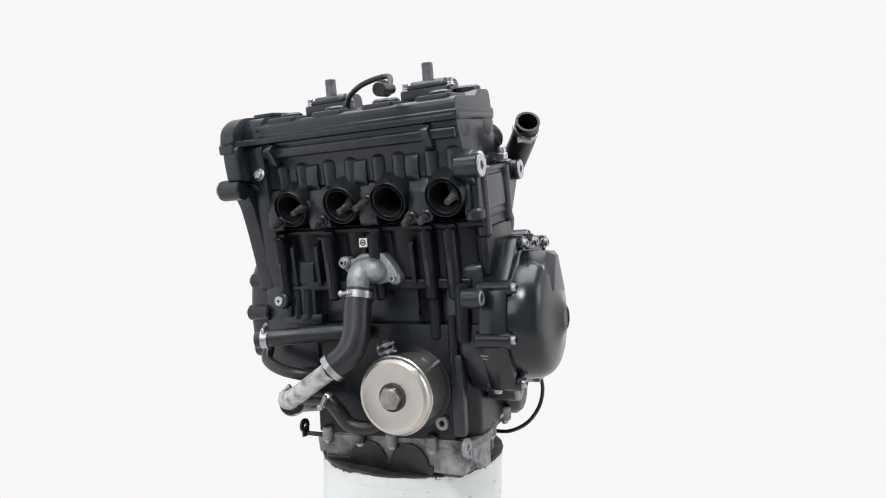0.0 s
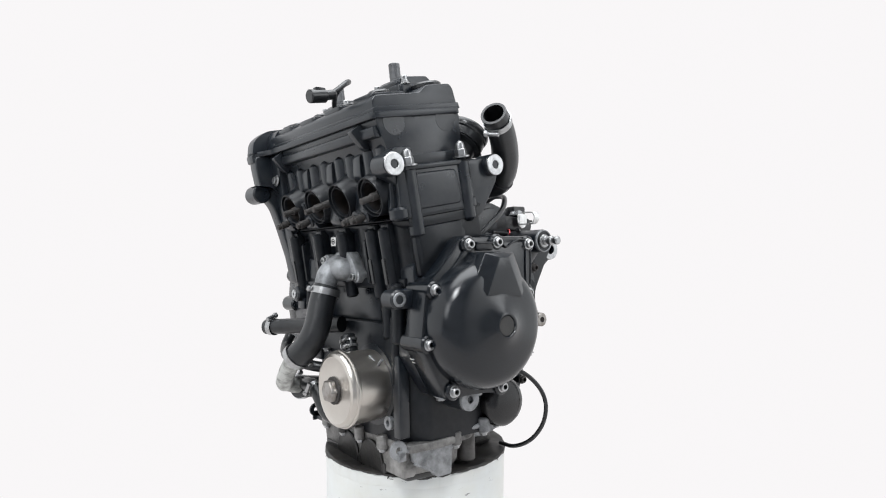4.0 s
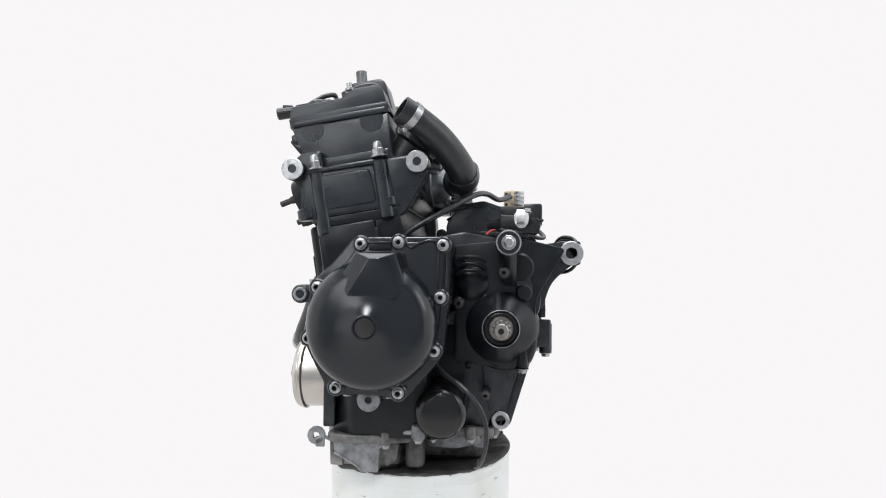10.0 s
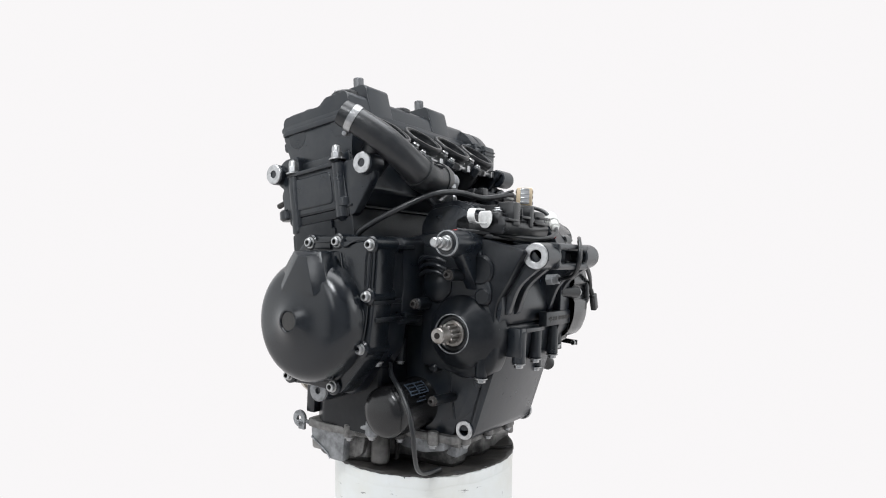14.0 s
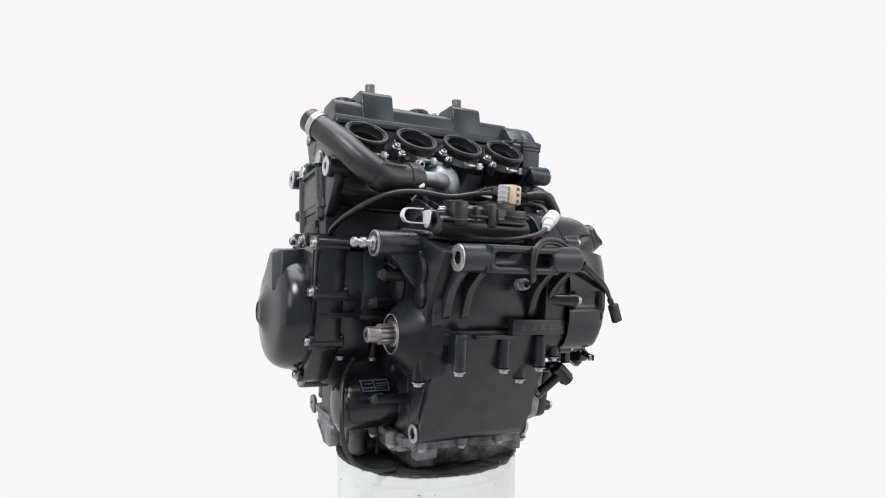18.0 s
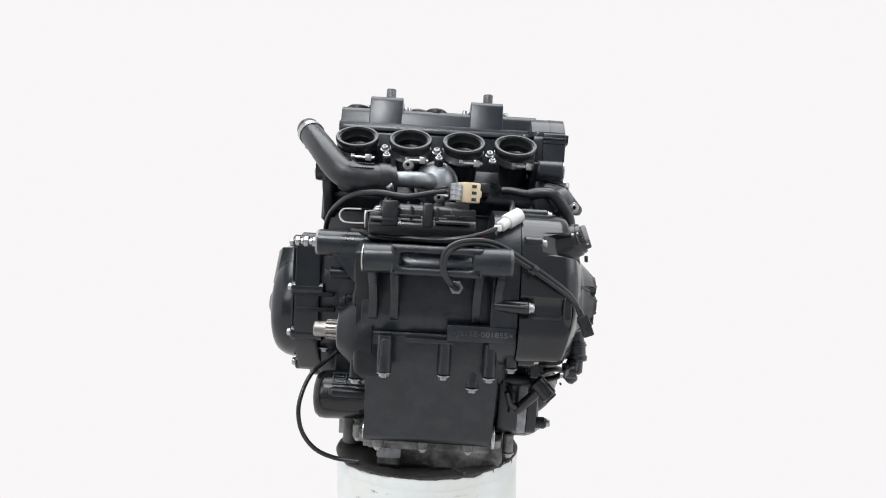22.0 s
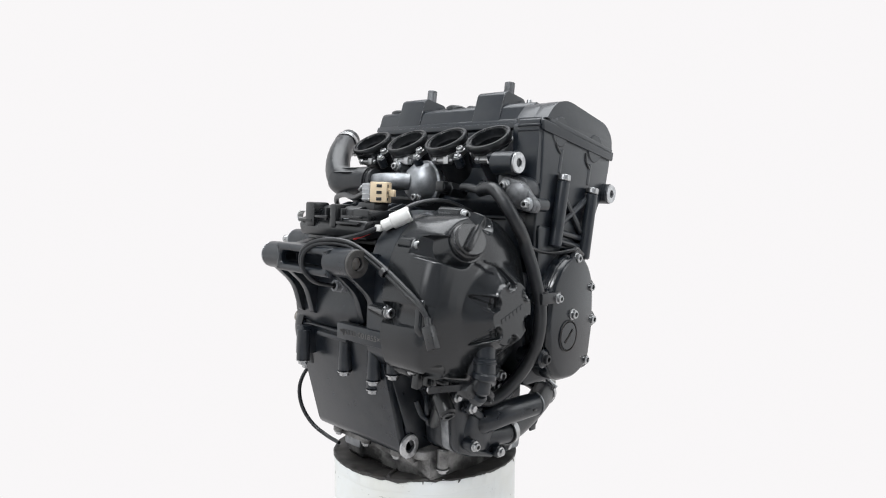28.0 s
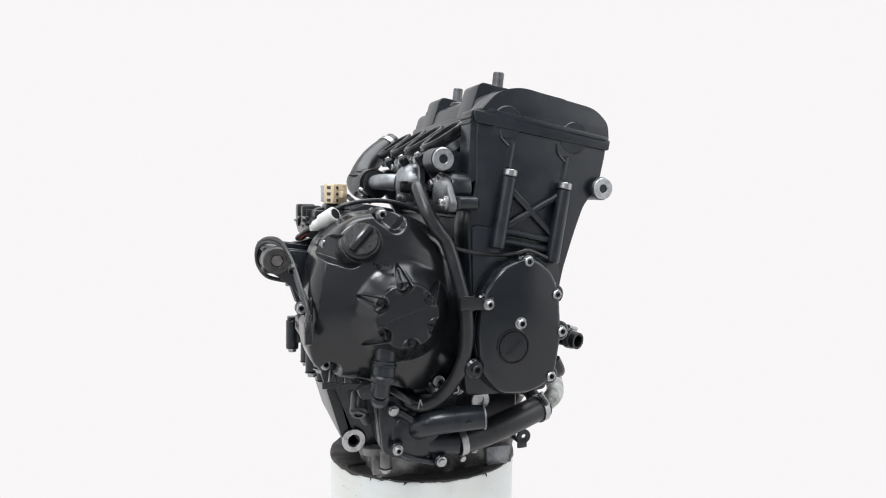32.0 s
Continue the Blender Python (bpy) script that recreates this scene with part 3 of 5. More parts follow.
# -- cylinder block --
def build_block():
    core = prism(rounded([(-40, -124), (-38, -205), (66, -205), (62, -124)], 5), 148, -165, "x", 4, 2, HEAD)
    gasket = prism(rounded([(-52, -124), (-52, -127.5), (66, -127.5), (66, -124)], 1), 151, -168, "x", 0.6, 1, HEAD)
    barrels = [rod(hp(x, -16, -202), hp(x, -16, -128), 34, 32, 4) for x in CYL]
    rim = prism(rounded([(-50, -128), (-50, -134), (-44, -140), (60, -140), (60, -128)], 3), 150, -167, "x", 2, 2, HEAD)
    foot = prism(rounded([(-56, -200), (-56, -214), (76, -214), (72, -196)], 4), 128, -168, "x", 3, 2, HEAD)
    front = prism(rounded([(-45, -124), (-47, -206), (0, -206), (0, -124)], 5), 112, -165, "x", 6, 2, HEAD)
    sides = [front, block(140, 152, -46, 34, -200, -150, 4, HEAD), block(140, 153, -40, 30, -188, -140, 3, HEAD)]
    # The darkened paint carries the shade below the head.
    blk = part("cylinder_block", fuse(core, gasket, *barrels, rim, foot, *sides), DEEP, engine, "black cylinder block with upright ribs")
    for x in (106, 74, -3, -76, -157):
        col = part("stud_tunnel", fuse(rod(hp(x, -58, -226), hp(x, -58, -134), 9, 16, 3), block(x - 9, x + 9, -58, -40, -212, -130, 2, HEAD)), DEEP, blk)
        # Black strip on the column's face paints the shade of a slot.
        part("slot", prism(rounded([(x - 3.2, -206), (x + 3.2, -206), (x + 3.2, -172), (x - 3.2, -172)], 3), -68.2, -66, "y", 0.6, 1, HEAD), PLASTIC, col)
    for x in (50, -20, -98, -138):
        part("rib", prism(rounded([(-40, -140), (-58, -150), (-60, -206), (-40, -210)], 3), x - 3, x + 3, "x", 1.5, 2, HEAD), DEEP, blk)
    tag = part("sticker", block(-20, -8, -136.5, -135.5, 33, 45, 0), WHITE, blk, "small white paper sticker")
    part("sticker_ring", lathe([(3.0, 0), (4.2, 0), (4.2, 0.6), (3.0, 0.6)], (-14, -136.5, 39), (0, -1, 0), 20, True), PLASTIC, tag)
    part("sticker_bar", block(-16, -12, -137.2, -136.2, 38, 40, 0), PLASTIC, tag)


build_block()


# -- crankcase --
def build_case():
    upper = fuse(prism(rounded([(-98, 30), (-98, -76), (168, -76), (176, -50), (170, 18), (150, 34), (70, 50), (20, 40)], 10), 66, -128, "x", 5, 2),
                 prism(rounded([(-98, 30), (-98, -76), (52, -76), (52, 40), (20, 40)], 10), 112, 40, "x", 5, 2))
    wing = prism(rounded([(-112, 6), (-108, -120), (-60, -170), (0, -170), (40, -110), (52, -30), (50, 24), (0, 22)], 10), 142, 90, "x", 5, 2)
    rearR = prism(rounded([(30, 64), (30, -110), (160, -110), (186, -84), (187, 12), (177, 46), (148, 79), (100, 88)], 14), -94, -127.6, "x", 0.8, 1)
    front_r = prism(rounded([(-116, 20), (-112, -140), (0, -140), (20, 10)], 10), -110, -196, "x", 6, 2)
    case = part("upper_crankcase", fuse(upper, wing, rearR, front_r), CASE, engine, "black cast upper crankcase")
    pan = fuse(prism(rounded([(-20, -72), (-30, -222), (104, -224), (108, -204), (128, -190), (160, -110), (168, -72)], 6), 58, -110, "x", 5, 2),
               prism(rounded([(128, -224), (135, -216), (168, -110), (173, -72), (160, -72), (150, -120), (128, -200)], 4), 57, -109, "x", 5, 3))
    low = prism(rounded([(92, -108), (118, -76), (118, 24), (-120, 24), (-120, -108)], 6), -226, -72, "z", 5, 2)
    lowr = prism(rounded([(-20, -100), (-10, -224), (80, -224), (100, -150), (150, -100)], 8), -100, -126, "x", 5, 2)
    flank = prism(rounded([(60, -222), (112, -222), (122, -206), (140, -160), (156, -104), (60, -100)], 8), -100, -109, "x", 4, 2)
    seam = prism(rounded([(-101, -72), (-101, -80), (172.5, -80), (172.5, -72)], 3), 66, -126, "x", 1.5, 2)
    lower = part("lower_crankcase", fuse(pan, lowr, flank, seam), CASE, engine, "black cast lower crankcase with a sloping flat rear pan")
    # Same casting as the pan, coloured darker for its shaded front.
    part("front_wall", low, DEEP, lower, "front wall, its shade put in as darker black")
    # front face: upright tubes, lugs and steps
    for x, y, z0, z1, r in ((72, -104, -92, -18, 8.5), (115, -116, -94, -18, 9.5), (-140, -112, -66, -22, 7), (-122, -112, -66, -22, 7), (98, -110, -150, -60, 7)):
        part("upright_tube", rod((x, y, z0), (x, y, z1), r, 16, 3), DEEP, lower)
    lug = part("front_lug", fuse(rod((-160, -104, -38), (-160, -129, -38), 12, 24, 2), block(-172, -148, -120, -100, -62, -44, 3)), CASE, lower)
    part("lug_face", pipe((-162, -128, -38), (-162, -131, -38), 7, 2, 24, 0.8), MILLED, lug, "worn bare aluminium face")
    for x0, x1, y, z0, z1 in ((-100, -165, -116, -72, -58), (110, 94, -116, -215, -110)):
        part("step", block(x0, x1, y, y + 16, z0, z1, 2.5), CASE, lower)
    bolts(lower, HEX_SMALL, (0, 0, -1), (-90, -112, -118))
    # bosses with bolts along the seam
    for x, y, z in ((-41, 173, -124), (-97, 174, -124), (-78, 157, -142), (-124, 168, -112)):
        part("bolt_boss", rod((x, y, z + 2), (x, y, z + 46), 8.5, 16, 2), CASE, lower)
        piece("bolt", HEX, lower, along((x, y, z + 2), (0, 0, -1)))
    for x, y, z in ((70, 150, -140), (118, -84, -118)):
        part("bolt_boss", rod((x, y, z + 2), (x, y, z + 40), 8, 16, 2), DEEP, lower)
        piece("bolt", HEX, lower, along((x, y, z + 2), (0, 0, -1)))
    part("bolt_boss", rod((82, 30, -130), (82, 30, -96), 6.5, 16, 1.5), DEEP, lower)
    piece("bolt", HEX_SMALL, lower, along((82, 30, -128), (0, 0, -1)))
    sq = part("bolt_boss", fuse(prism(rounded([(25, 166), (41, 166), (41, 191), (25, 191)], 4), -112, -74, "z", 3), rod((32, 184, -121), (32, 184, -78), 9, 16, 2)), CASE, lower)
    piece("bolt", HEX, sq, along((32, 184, -120), (0, 0, -1)))
    # lower rear mount
    tube = part("lower_mount", pipe((58, 121, -212), (-110, 121, -213), 13, 7, 24, 2), CASE, lower)
    part("lug_face", pipe((57.4, 121, -212), (60, 121, -212), 12.6, 7, 28, 0.8), MILLED, tube, "bare aluminium lug face")
    part("lug_face", pipe((-109, 122, -213), (-113.5, 122, -213), 15.5, 8, 28, 0.8), MILLED, tube, "bare aluminium lug face")
    # upper rear mount: a slotted cross tube on curved arms
    mount = part("upper_mount", fuse(pipe((60, 217, 20), (18, 217, 21), 17, 8, 26, 2), pipe((-66, 219, 22), (-111, 219, 23), 17, 8, 26, 2),
                                     ring_prism(rounded([(28, 3.5), (28, 38), (-78, 38), (-78, 3.5)], 2, 6), rounded([(19, 13), (19, 28.5), (-67, 28.5), (-67, 13)], 7.4, 6), 202, 233.6, 4.5, 4)), CASE, case, "black cross tube with a long slot")
    part("lug_face", pipe((59.4, 217, 20), (61.6, 217, 20), 16.5, 8, 28, 0.8), MILLED, mount, "bare aluminium lug face")
    part("lug_face", pipe((-108, 219, 23), (-113, 219, 23), 16.5, 8, 28, 0.8), OILY, mount)
    part("bolt", rod((-96, 219, 23), (-109, 219, 23), 8.2, 6, 0.8), OLDSTEEL, mount)
    for x in (50, 24, -76, -102):
        part("arm", prism(rounded([(226, 8), (216, 2), (190, -20), (178, -56), (160, -60), (160, 30), (205, 36)], [4, 10, 14, 4, 2, 2, 8]), x - 5, x + 5, "x", 2.5), CASE, mount)
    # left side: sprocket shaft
    # Gearbox side takes the darkened paint for its recess shade.
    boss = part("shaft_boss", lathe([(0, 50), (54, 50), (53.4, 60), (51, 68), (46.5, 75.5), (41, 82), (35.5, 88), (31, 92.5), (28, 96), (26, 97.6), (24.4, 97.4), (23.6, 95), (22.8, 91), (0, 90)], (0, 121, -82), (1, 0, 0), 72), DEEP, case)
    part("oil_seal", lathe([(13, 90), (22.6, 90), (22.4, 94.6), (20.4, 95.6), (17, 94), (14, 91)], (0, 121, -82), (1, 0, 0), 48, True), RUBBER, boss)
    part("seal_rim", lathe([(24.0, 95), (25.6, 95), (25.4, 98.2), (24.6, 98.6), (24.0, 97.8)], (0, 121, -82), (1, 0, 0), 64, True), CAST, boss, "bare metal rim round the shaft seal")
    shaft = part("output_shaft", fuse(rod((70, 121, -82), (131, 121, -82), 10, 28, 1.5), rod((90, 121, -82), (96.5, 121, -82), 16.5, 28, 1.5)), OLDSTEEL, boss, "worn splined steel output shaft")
    # Flat dark disc in place of the shaded hole.
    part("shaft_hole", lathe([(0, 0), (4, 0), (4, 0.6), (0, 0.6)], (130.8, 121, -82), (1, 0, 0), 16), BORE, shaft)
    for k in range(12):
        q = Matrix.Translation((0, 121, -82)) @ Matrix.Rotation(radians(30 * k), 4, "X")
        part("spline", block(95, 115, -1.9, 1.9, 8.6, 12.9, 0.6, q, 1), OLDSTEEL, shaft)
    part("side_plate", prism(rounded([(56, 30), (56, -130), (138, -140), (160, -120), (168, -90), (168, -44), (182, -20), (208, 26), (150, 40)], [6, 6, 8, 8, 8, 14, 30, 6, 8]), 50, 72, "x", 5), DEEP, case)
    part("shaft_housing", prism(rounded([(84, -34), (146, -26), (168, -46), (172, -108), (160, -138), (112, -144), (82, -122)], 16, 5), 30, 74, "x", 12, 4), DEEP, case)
    part("leg", prism(rounded([(92, -126), (155, -126), (144, -168), (131, -214), (106, -216), (98, -170)], 10, 4), 30, 57, "x", 7, 4), CASE, case)
    part("leg_edge", hose([(57.5, 96, -134), (58, 100, -168), (57.5, 106, -200)], 1.6, 8, 5), CASE, case)
    part("bolt_sleeve", rod((40, 102, -171), (106, 101, -169), 6.5, 20, 1.5), DEEP, case)
    bolts(case, SOCKET_DIM, (1, 0, 0), (105, 101, -169))
    for y, z, r, h in ((152, -34, 12, 78), (146, 0, 20, 78), (78.5, -134, 6, 76), (62, 8, 9, 84), (64, -48, 8, 100)):
        part("boss", rod((50, y, z), (h, y, z), r, 24, 3), DEEP, case)
    bolts(case, SOCKET_DIM, (1, 0, 0), (114, 124, -7), (100, 64, -48))
    part("bolt_sleeve", rod((60, 124, -7), (114, 124, -7), 8, 18, 1.5), DEEP, case)
    for k in range(3):
        part("fin", hose([(84, 60, 8 - 9 * k), (88, 70, 13 - 9 * k), (89, 80, 14 - 9 * k), (88, 90, 13 - 9 * k), (84, 100, 8 - 9 * k)], 2.6, 10, 4), DEEP, case)
    part("starter_boss", lathe([(0, 50), (25, 50), (23, 74), (16, 80), (0, 82)], (0, 80, -22), (1, 0, 0), 28), DEEP, case)
    for z, x0, x1, y in ((-44, 176, 118, 54), (-66, 170, 116, 54), (-62, 112, 66, 56), (26, 170, 90, 52)):
        part("ledge", block(x0, x1, y - 8, y + 3, z - 3, z + 3, 1.5), DEEP, case)
    part("shift_tube", fuse(rod((30, 130, 32), (130, 130, 32), 17, 24, 2), prism(rounded([(120, 28), (146, 28), (166, -30), (150, -44)], 8), 50, 76, "x", 4), prism([(50, 22), (116, 24), (70, -28), (50, -34)], 124, 142, "y", 3)), CASE, case)
    part("seal_ring", pipe((128, 130, 32), (131.5, 130, 32), 16.2, 14.4, 28, 0.4), CAST, case, "bare metal rim of the shaft tube")
    part("seal_ring", pipe((128, 130, 32), (131, 130, 32), 11, 6, 24, 0.4), RUBBER, case)
    part("shift_shaft", fuse(rod((120, 130, 32), (137, 130, 32), 6.6, 20, 0.8), rod((141, 130, 32), (149, 130, 32), 6.8, 20, 1.6), rod((152, 130, 32), (159.5, 130, 32), 6.2, 20, 1.8), rod((134, 130, 32), (154, 130, 32), 4.2, 16, 0.5), rod((130, 130, 32), (133, 130, 32), 9.6, 20, 0.8)), ZINC, case, "bright splined shift shaft")


build_case()


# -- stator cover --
def build_stator_cover():
    cy, cz = -36.6, -70.8
    rim = prism(rounded([(-62, 37), (54, 38), (60, 26), (57, -40), (50, -110), (4, -164), (-40, -158), (-90, -160), (-126, -92), (-116, -22), (-84, 10)], [8, 8, 6, 14, 14, 8, 20, 8, 14, 10, 20]), 138, 174, "x", 3, 2)
    inset = prism(rounded([(-52, 30), (46, 31), (52, 20), (49, -40), (40, -104), (0, -150), (-80, -146), (-110, -90), (-104, -24), (-70, 6)], 10), 172, 178, "x", 2, 2)
    dome = lathe([(0, 150), (82, 150), (81.2, 178), (80.4, 188), (78.6, 195.6), (75.8, 201.6), (72.2, 206.6), (68.4, 210), (65, 212), (61.5, 213.4), (56, 214.8), (48, 216.6), (40, 218.2), (32, 220.2), (25, 222.7), (19, 225.6), (16, 227.3), (14.4, 228.2), (13.2, 228.2), (12.6, 227.4), (12.0, 226.0), (7, 225.8), (0, 226)], (0, cy, cz), (1, 0, 0), 128)
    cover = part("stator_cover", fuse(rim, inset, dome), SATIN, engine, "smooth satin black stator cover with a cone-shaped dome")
    tongue = solid([(216.4, -34.6, 10.4), (216.4, -21.5, 10.4), (207.5, -4.7, 16.4), (210.5, 11, -26), (219.0, -3, -38), (219.0, -59, -34), (210.5, -71, -16), (208, -51, 16.6),
                    (176, -3, 18.5), (176, 13, -26), (176, -73, -16), (176, -53, 18.5), (180, -3, -38), (180, -59, -34)],
                   [(0, 1, 4, 5), (7, 0, 5, 6), (1, 2, 3, 4), (7, 2, 1, 0), (2, 8, 9, 3), (7, 11, 8, 2), (6, 10, 11, 7), (3, 9, 12, 4), (4, 12, 13, 5), (5, 13, 10, 6), (8, 11, 10, 13, 12, 9)], 0.9, 2)
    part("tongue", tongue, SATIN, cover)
    # Black disc stands in for the dark depth of the hub pit.
    part("hub_hole", lathe([(0, 227.0), (4, 226.6), (8, 226.9), (11.4, 226.6), (11.8, 225.8), (0, 225)], (0, cy, cz), (1, 0, 0), 32), OILSHADE, cover, "sunken hub, its depth put in as black")
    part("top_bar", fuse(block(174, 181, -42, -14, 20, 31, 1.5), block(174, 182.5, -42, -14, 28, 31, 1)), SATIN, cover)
    for line in (((179, 2, 29), (179.5, 10, 24), (179.5, 20, 29), (179.5, 32, 33), (179, 44, 32)), ((178.5, 45, 20), (178.5, 44, 0), (178.5, 44, -26)), ((177, 55, 20), (177, 54.5, 0), (177, 53, -26)),
                 ((178.5, 2, 16), (179, 8, -8), (179.5, 18, -24), (179.5, 36, -44), (179, 44, -62), (178.5, 40, -90)), ((177.5, 48, -48), (177.5, 46, -72), (177.5, 42, -92))):
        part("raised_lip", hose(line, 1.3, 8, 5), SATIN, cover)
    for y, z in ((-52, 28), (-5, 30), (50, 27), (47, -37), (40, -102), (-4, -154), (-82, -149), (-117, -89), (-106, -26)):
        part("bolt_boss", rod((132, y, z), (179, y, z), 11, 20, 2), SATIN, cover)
        piece("bolt", SOCKET, cover, along((178, y, z), (1, 0, 0)), "zinc-plated socket bolt")
    lug = part("drain_lug", rod((120, -44, -167), (160, -44, -167), 15, 24, 2), CASE, cover)
    part("lug_face", pipe((157, -44, -167), (163, -44, -167), 14.5, 4.5, 24, 0.8), CAST, lug, "dull bare metal lug face")
    for x, y, z in ((142, -75, -160), (150, -22, -160), (131, 29, -124), (142, -109, -109)):
        piece("bolt", HEX, cover, along((x, y, z), (0, 0, -1)))
    part("corner_brace", prism(rounded([(-114, -70), (-98, -70), (-92, -100), (-78, -134), (-66, -158), (-84, -160), (-98, -140), (-116, -108)], 4), 112, 146, "x", 3), CASE, cover)
    for x, y, z in ((142, -109, -86), (142, -75, -138)):
        part("bolt_boss", rod((x, y, z), (x, y, z - 22), 9.5, 18, 2), CASE, cover)
    lug = part("side_lug", fuse(rod((124, -137, -36), (149, -137, -36), 12, 22, 2), block(124, 148, -132, -104, -48, -24, 3)), CASE, cover)
    part("lug_face", pipe((146, -137, -36), (150.5, -137, -36), 9, 5.5, 24, 0.8), CAST, lug, "worn bare aluminium face")


build_stator_cover()


# -- clutch cover --
def build_clutch_cover():
    cy, cz = 97, -20
    # dome with a raised scalloped hub and six scooped pockets
    prof = [(150, 150), (140, 160), (118, 180), (105, 188.5), (96, 193.5), (88, 197.8), (80, 201.6), (70, 205.8), (60, 209.4), (50, 212.4), (40, 214.8), (20, 217.5), (0, 218.5)]
    wall = [(0, 128), (0.6, 178), (2.0, 184), (4.5, 190), (8, 195.5), (13, 200), (20, 205), (400, 400)]
    edge_line = rounded([(97, 89), (148, 79), (177, 46), (188, 16), (192.5, -6), (194, -17), (190, -22), (188.5, -31), (190, -40), (195, -45), (194, -70), (184, -96), (150, -110), (97, -124), (50, -133), (22, -132), (2, -100), (-9, -30), (20, 50), (60, 79)],
                        [14, 26, 22, 14, 8, 3, 4, 6, 4, 3, 10, 16, 30, 30, 20, 12, 30, 36, 36, 20], 6)
    trench_cap = prism(rounded([(178, -12), (190, -9), (194.2, -18), (195, -44), (190, -54), (178, -50)], 4), -180, -191, "x", 4.5, 4)
    steps = [0, 0.3, 0.6, 1.2, 2, 3.2, 4.5, 6, 8, 10] + [11.0 + 1.0 * k for k in range(0, 30)]      # inset from the edge, then shares of the rest

    def lookup(table, v):
        for (v0, h0), (v1, h1) in zip(table, table[1:]):
            if min(v0, v1) <= v <= max(v0, v1):
                return h0 + (h1 - h0) * (v - v0) / (v1 - v0)
        return table[-1][1]

    smooth_line = [p for p in edge_line if not (p.x > 184 and -44.5 < p.y < -17)]

    def reach_of(th, line):
        """Distance from the dome's centre to the edge line."""
        d, best = Vector((math.cos(th), math.sin(th))), 60.0
        for p, q in zip(line, line[1:] + line[:1]):
            p, e = p - Vector((cy, cz)), q - p
            den = d.x * e.y - d.y * e.x
            if abs(den) > 1e-9:
                k, s = (p.x * e.y - p.y * e.x) / den, (p.x * d.y - p.y * d.x) / den
                if k > 0 and -1e-6 <= s <= 1 + 1e-6:
                    best = max(best, k)
        return best
    hy, hz = 89, -28                            # the hub sits off the dome's centre
    # scoops from each rim bolt inwards: start, end, depth at both, half width
    seats = ((106, 86, 165, 93, 75, 188, 14), (175, 48, 153, 148, 40, 187, 17), (166, -98, 152, 166, -98, 152, 13), (31, -124, 166, 31, -124, 166, 13))
    bm = bmesh.new()
    n, rings = 600, []
    angles = [2 * math.pi * i / n for i in range(n)]
    limits = [(reach_of(th, edge_line), reach_of(th, smooth_line)) for th in angles]
    count = len(steps) + 84
    for k in range(count):
        ring = []
        for th, (near_far, plain) in zip(angles, limits):
            f = min(1.0, steps[k] / 5.0) if k < len(steps) else 1.0
            far = near_far + (plain - near_far) * f * f
            r = far - steps[k] if k < len(steps) else (far - 40.0) * (count - k) / 85.0
            base = min(lookup(prof, r), lookup(wall, far - r))
            y, z = cy + r * math.cos(th), cz + r * math.sin(th)
            hr, hth = math.hypot(y - hy, z - hz), math.atan2(z - hz, y - hy)
            near = (hth - radians(22.5) + math.pi / 6) % (math.pi / 3) - math.pi / 6      # angle from the nearest pocket
            side = abs(hr * math.sin(near))
            reach = hr * math.cos(near)
            edge = 38.5 - 7.0 * math.exp(-(near / 0.2) ** 2)
            flare = min(1.0, max(0.0, (62.0 - hr) / 25.0))              # the dome sweeps up to the hub
            base += (234.0 - base) * flare * flare * (1.6 - 0.6 * flare)
            h = base + (237.0 - base) * min(1.0, max(0.0, (edge - hr) / 2.0))
            u = (reach - 25.5) / 33.0                   # along a pocket: round at the hub, pointed outwards
            if 0.0 < u < 1.0:
                half = 10.8 * min(1.0, math.sqrt(u * 5.0)) * (1.0 - u) ** 0.6
                f = min(1.0, max(0.0, (half - side) / 2.0))
                h -= (8.0 - 4.0 * u) * f * f * (3 - 2 * f) - 1.6 * f * max(0.0, 1.0 - side / 1.2)
                h += 1.5 * math.exp(-((side - half - 0.6) / 1.3) ** 2) * (1.0 - u)
            for sy, sz, s0, ey, ez, s1, wide in seats:
                run = (ey - sy) ** 2 + (ez - sz) ** 2
                at = min(1.0, max(0.0, ((y - sy) * (ey - sy) + (z - sz) * (ez - sz)) / run)) if run else 0.0
                f = min(1.0, max(0.0, (wide - math.hypot(y - sy - (ey - sy) * at, z - sz - (ez - sz) * at)) / 6.5))
                h += (min(h, s0 + (s1 - s0) * at) - h) * f * f * (3 - 2 * f)
            ring.append(bm.verts.new((-h, cy + r * math.cos(th), cz + r * math.sin(th))))
        rings.append(ring)
    tip = bm.verts.new((-237.0, cy, cz))
    for p, q in zip(rings, rings[1:]):
        for i in range(n):
            bm.faces.new((p[i], p[(i + 1) % n], q[(i + 1) % n], q[i]))
    for i in range(n):
        bm.faces.new((rings[-1][i], rings[-1][(i + 1) % n], tip))
    bmesh.ops.recalc_face_normals(bm, faces=bm.faces)
    cover = part("clutch_cover", fuse(trench_cap, bm), COVER, engine, "smooth domed black clutch cover with a scalloped hub", 50)
    for k in range(6):
        part("emblem_bar", block(-237.7, -236, 68 + 7.5 * k, 73.5 + 7.5 * k, -31, -25, 0.3, Matrix.Translation((0, hy, hz)) @ Matrix.Rotation(radians(-20), 4, "X") @ Matrix.Translation((0, -hy, -hz)), 1), COVER, cover)
    for x, y, z, big in ((-169, 103.5, 83, 2), (-154, 168, 46.5, 2), (-153, 166, -98, 2), (-182, 31, -122, 2), (-189, 13, -131, 0), (-140, 20, 54, 1)):
        part("bolt_boss", rod((-131, y, z), (x, y, z), 9, 20, 2), COVER, cover)
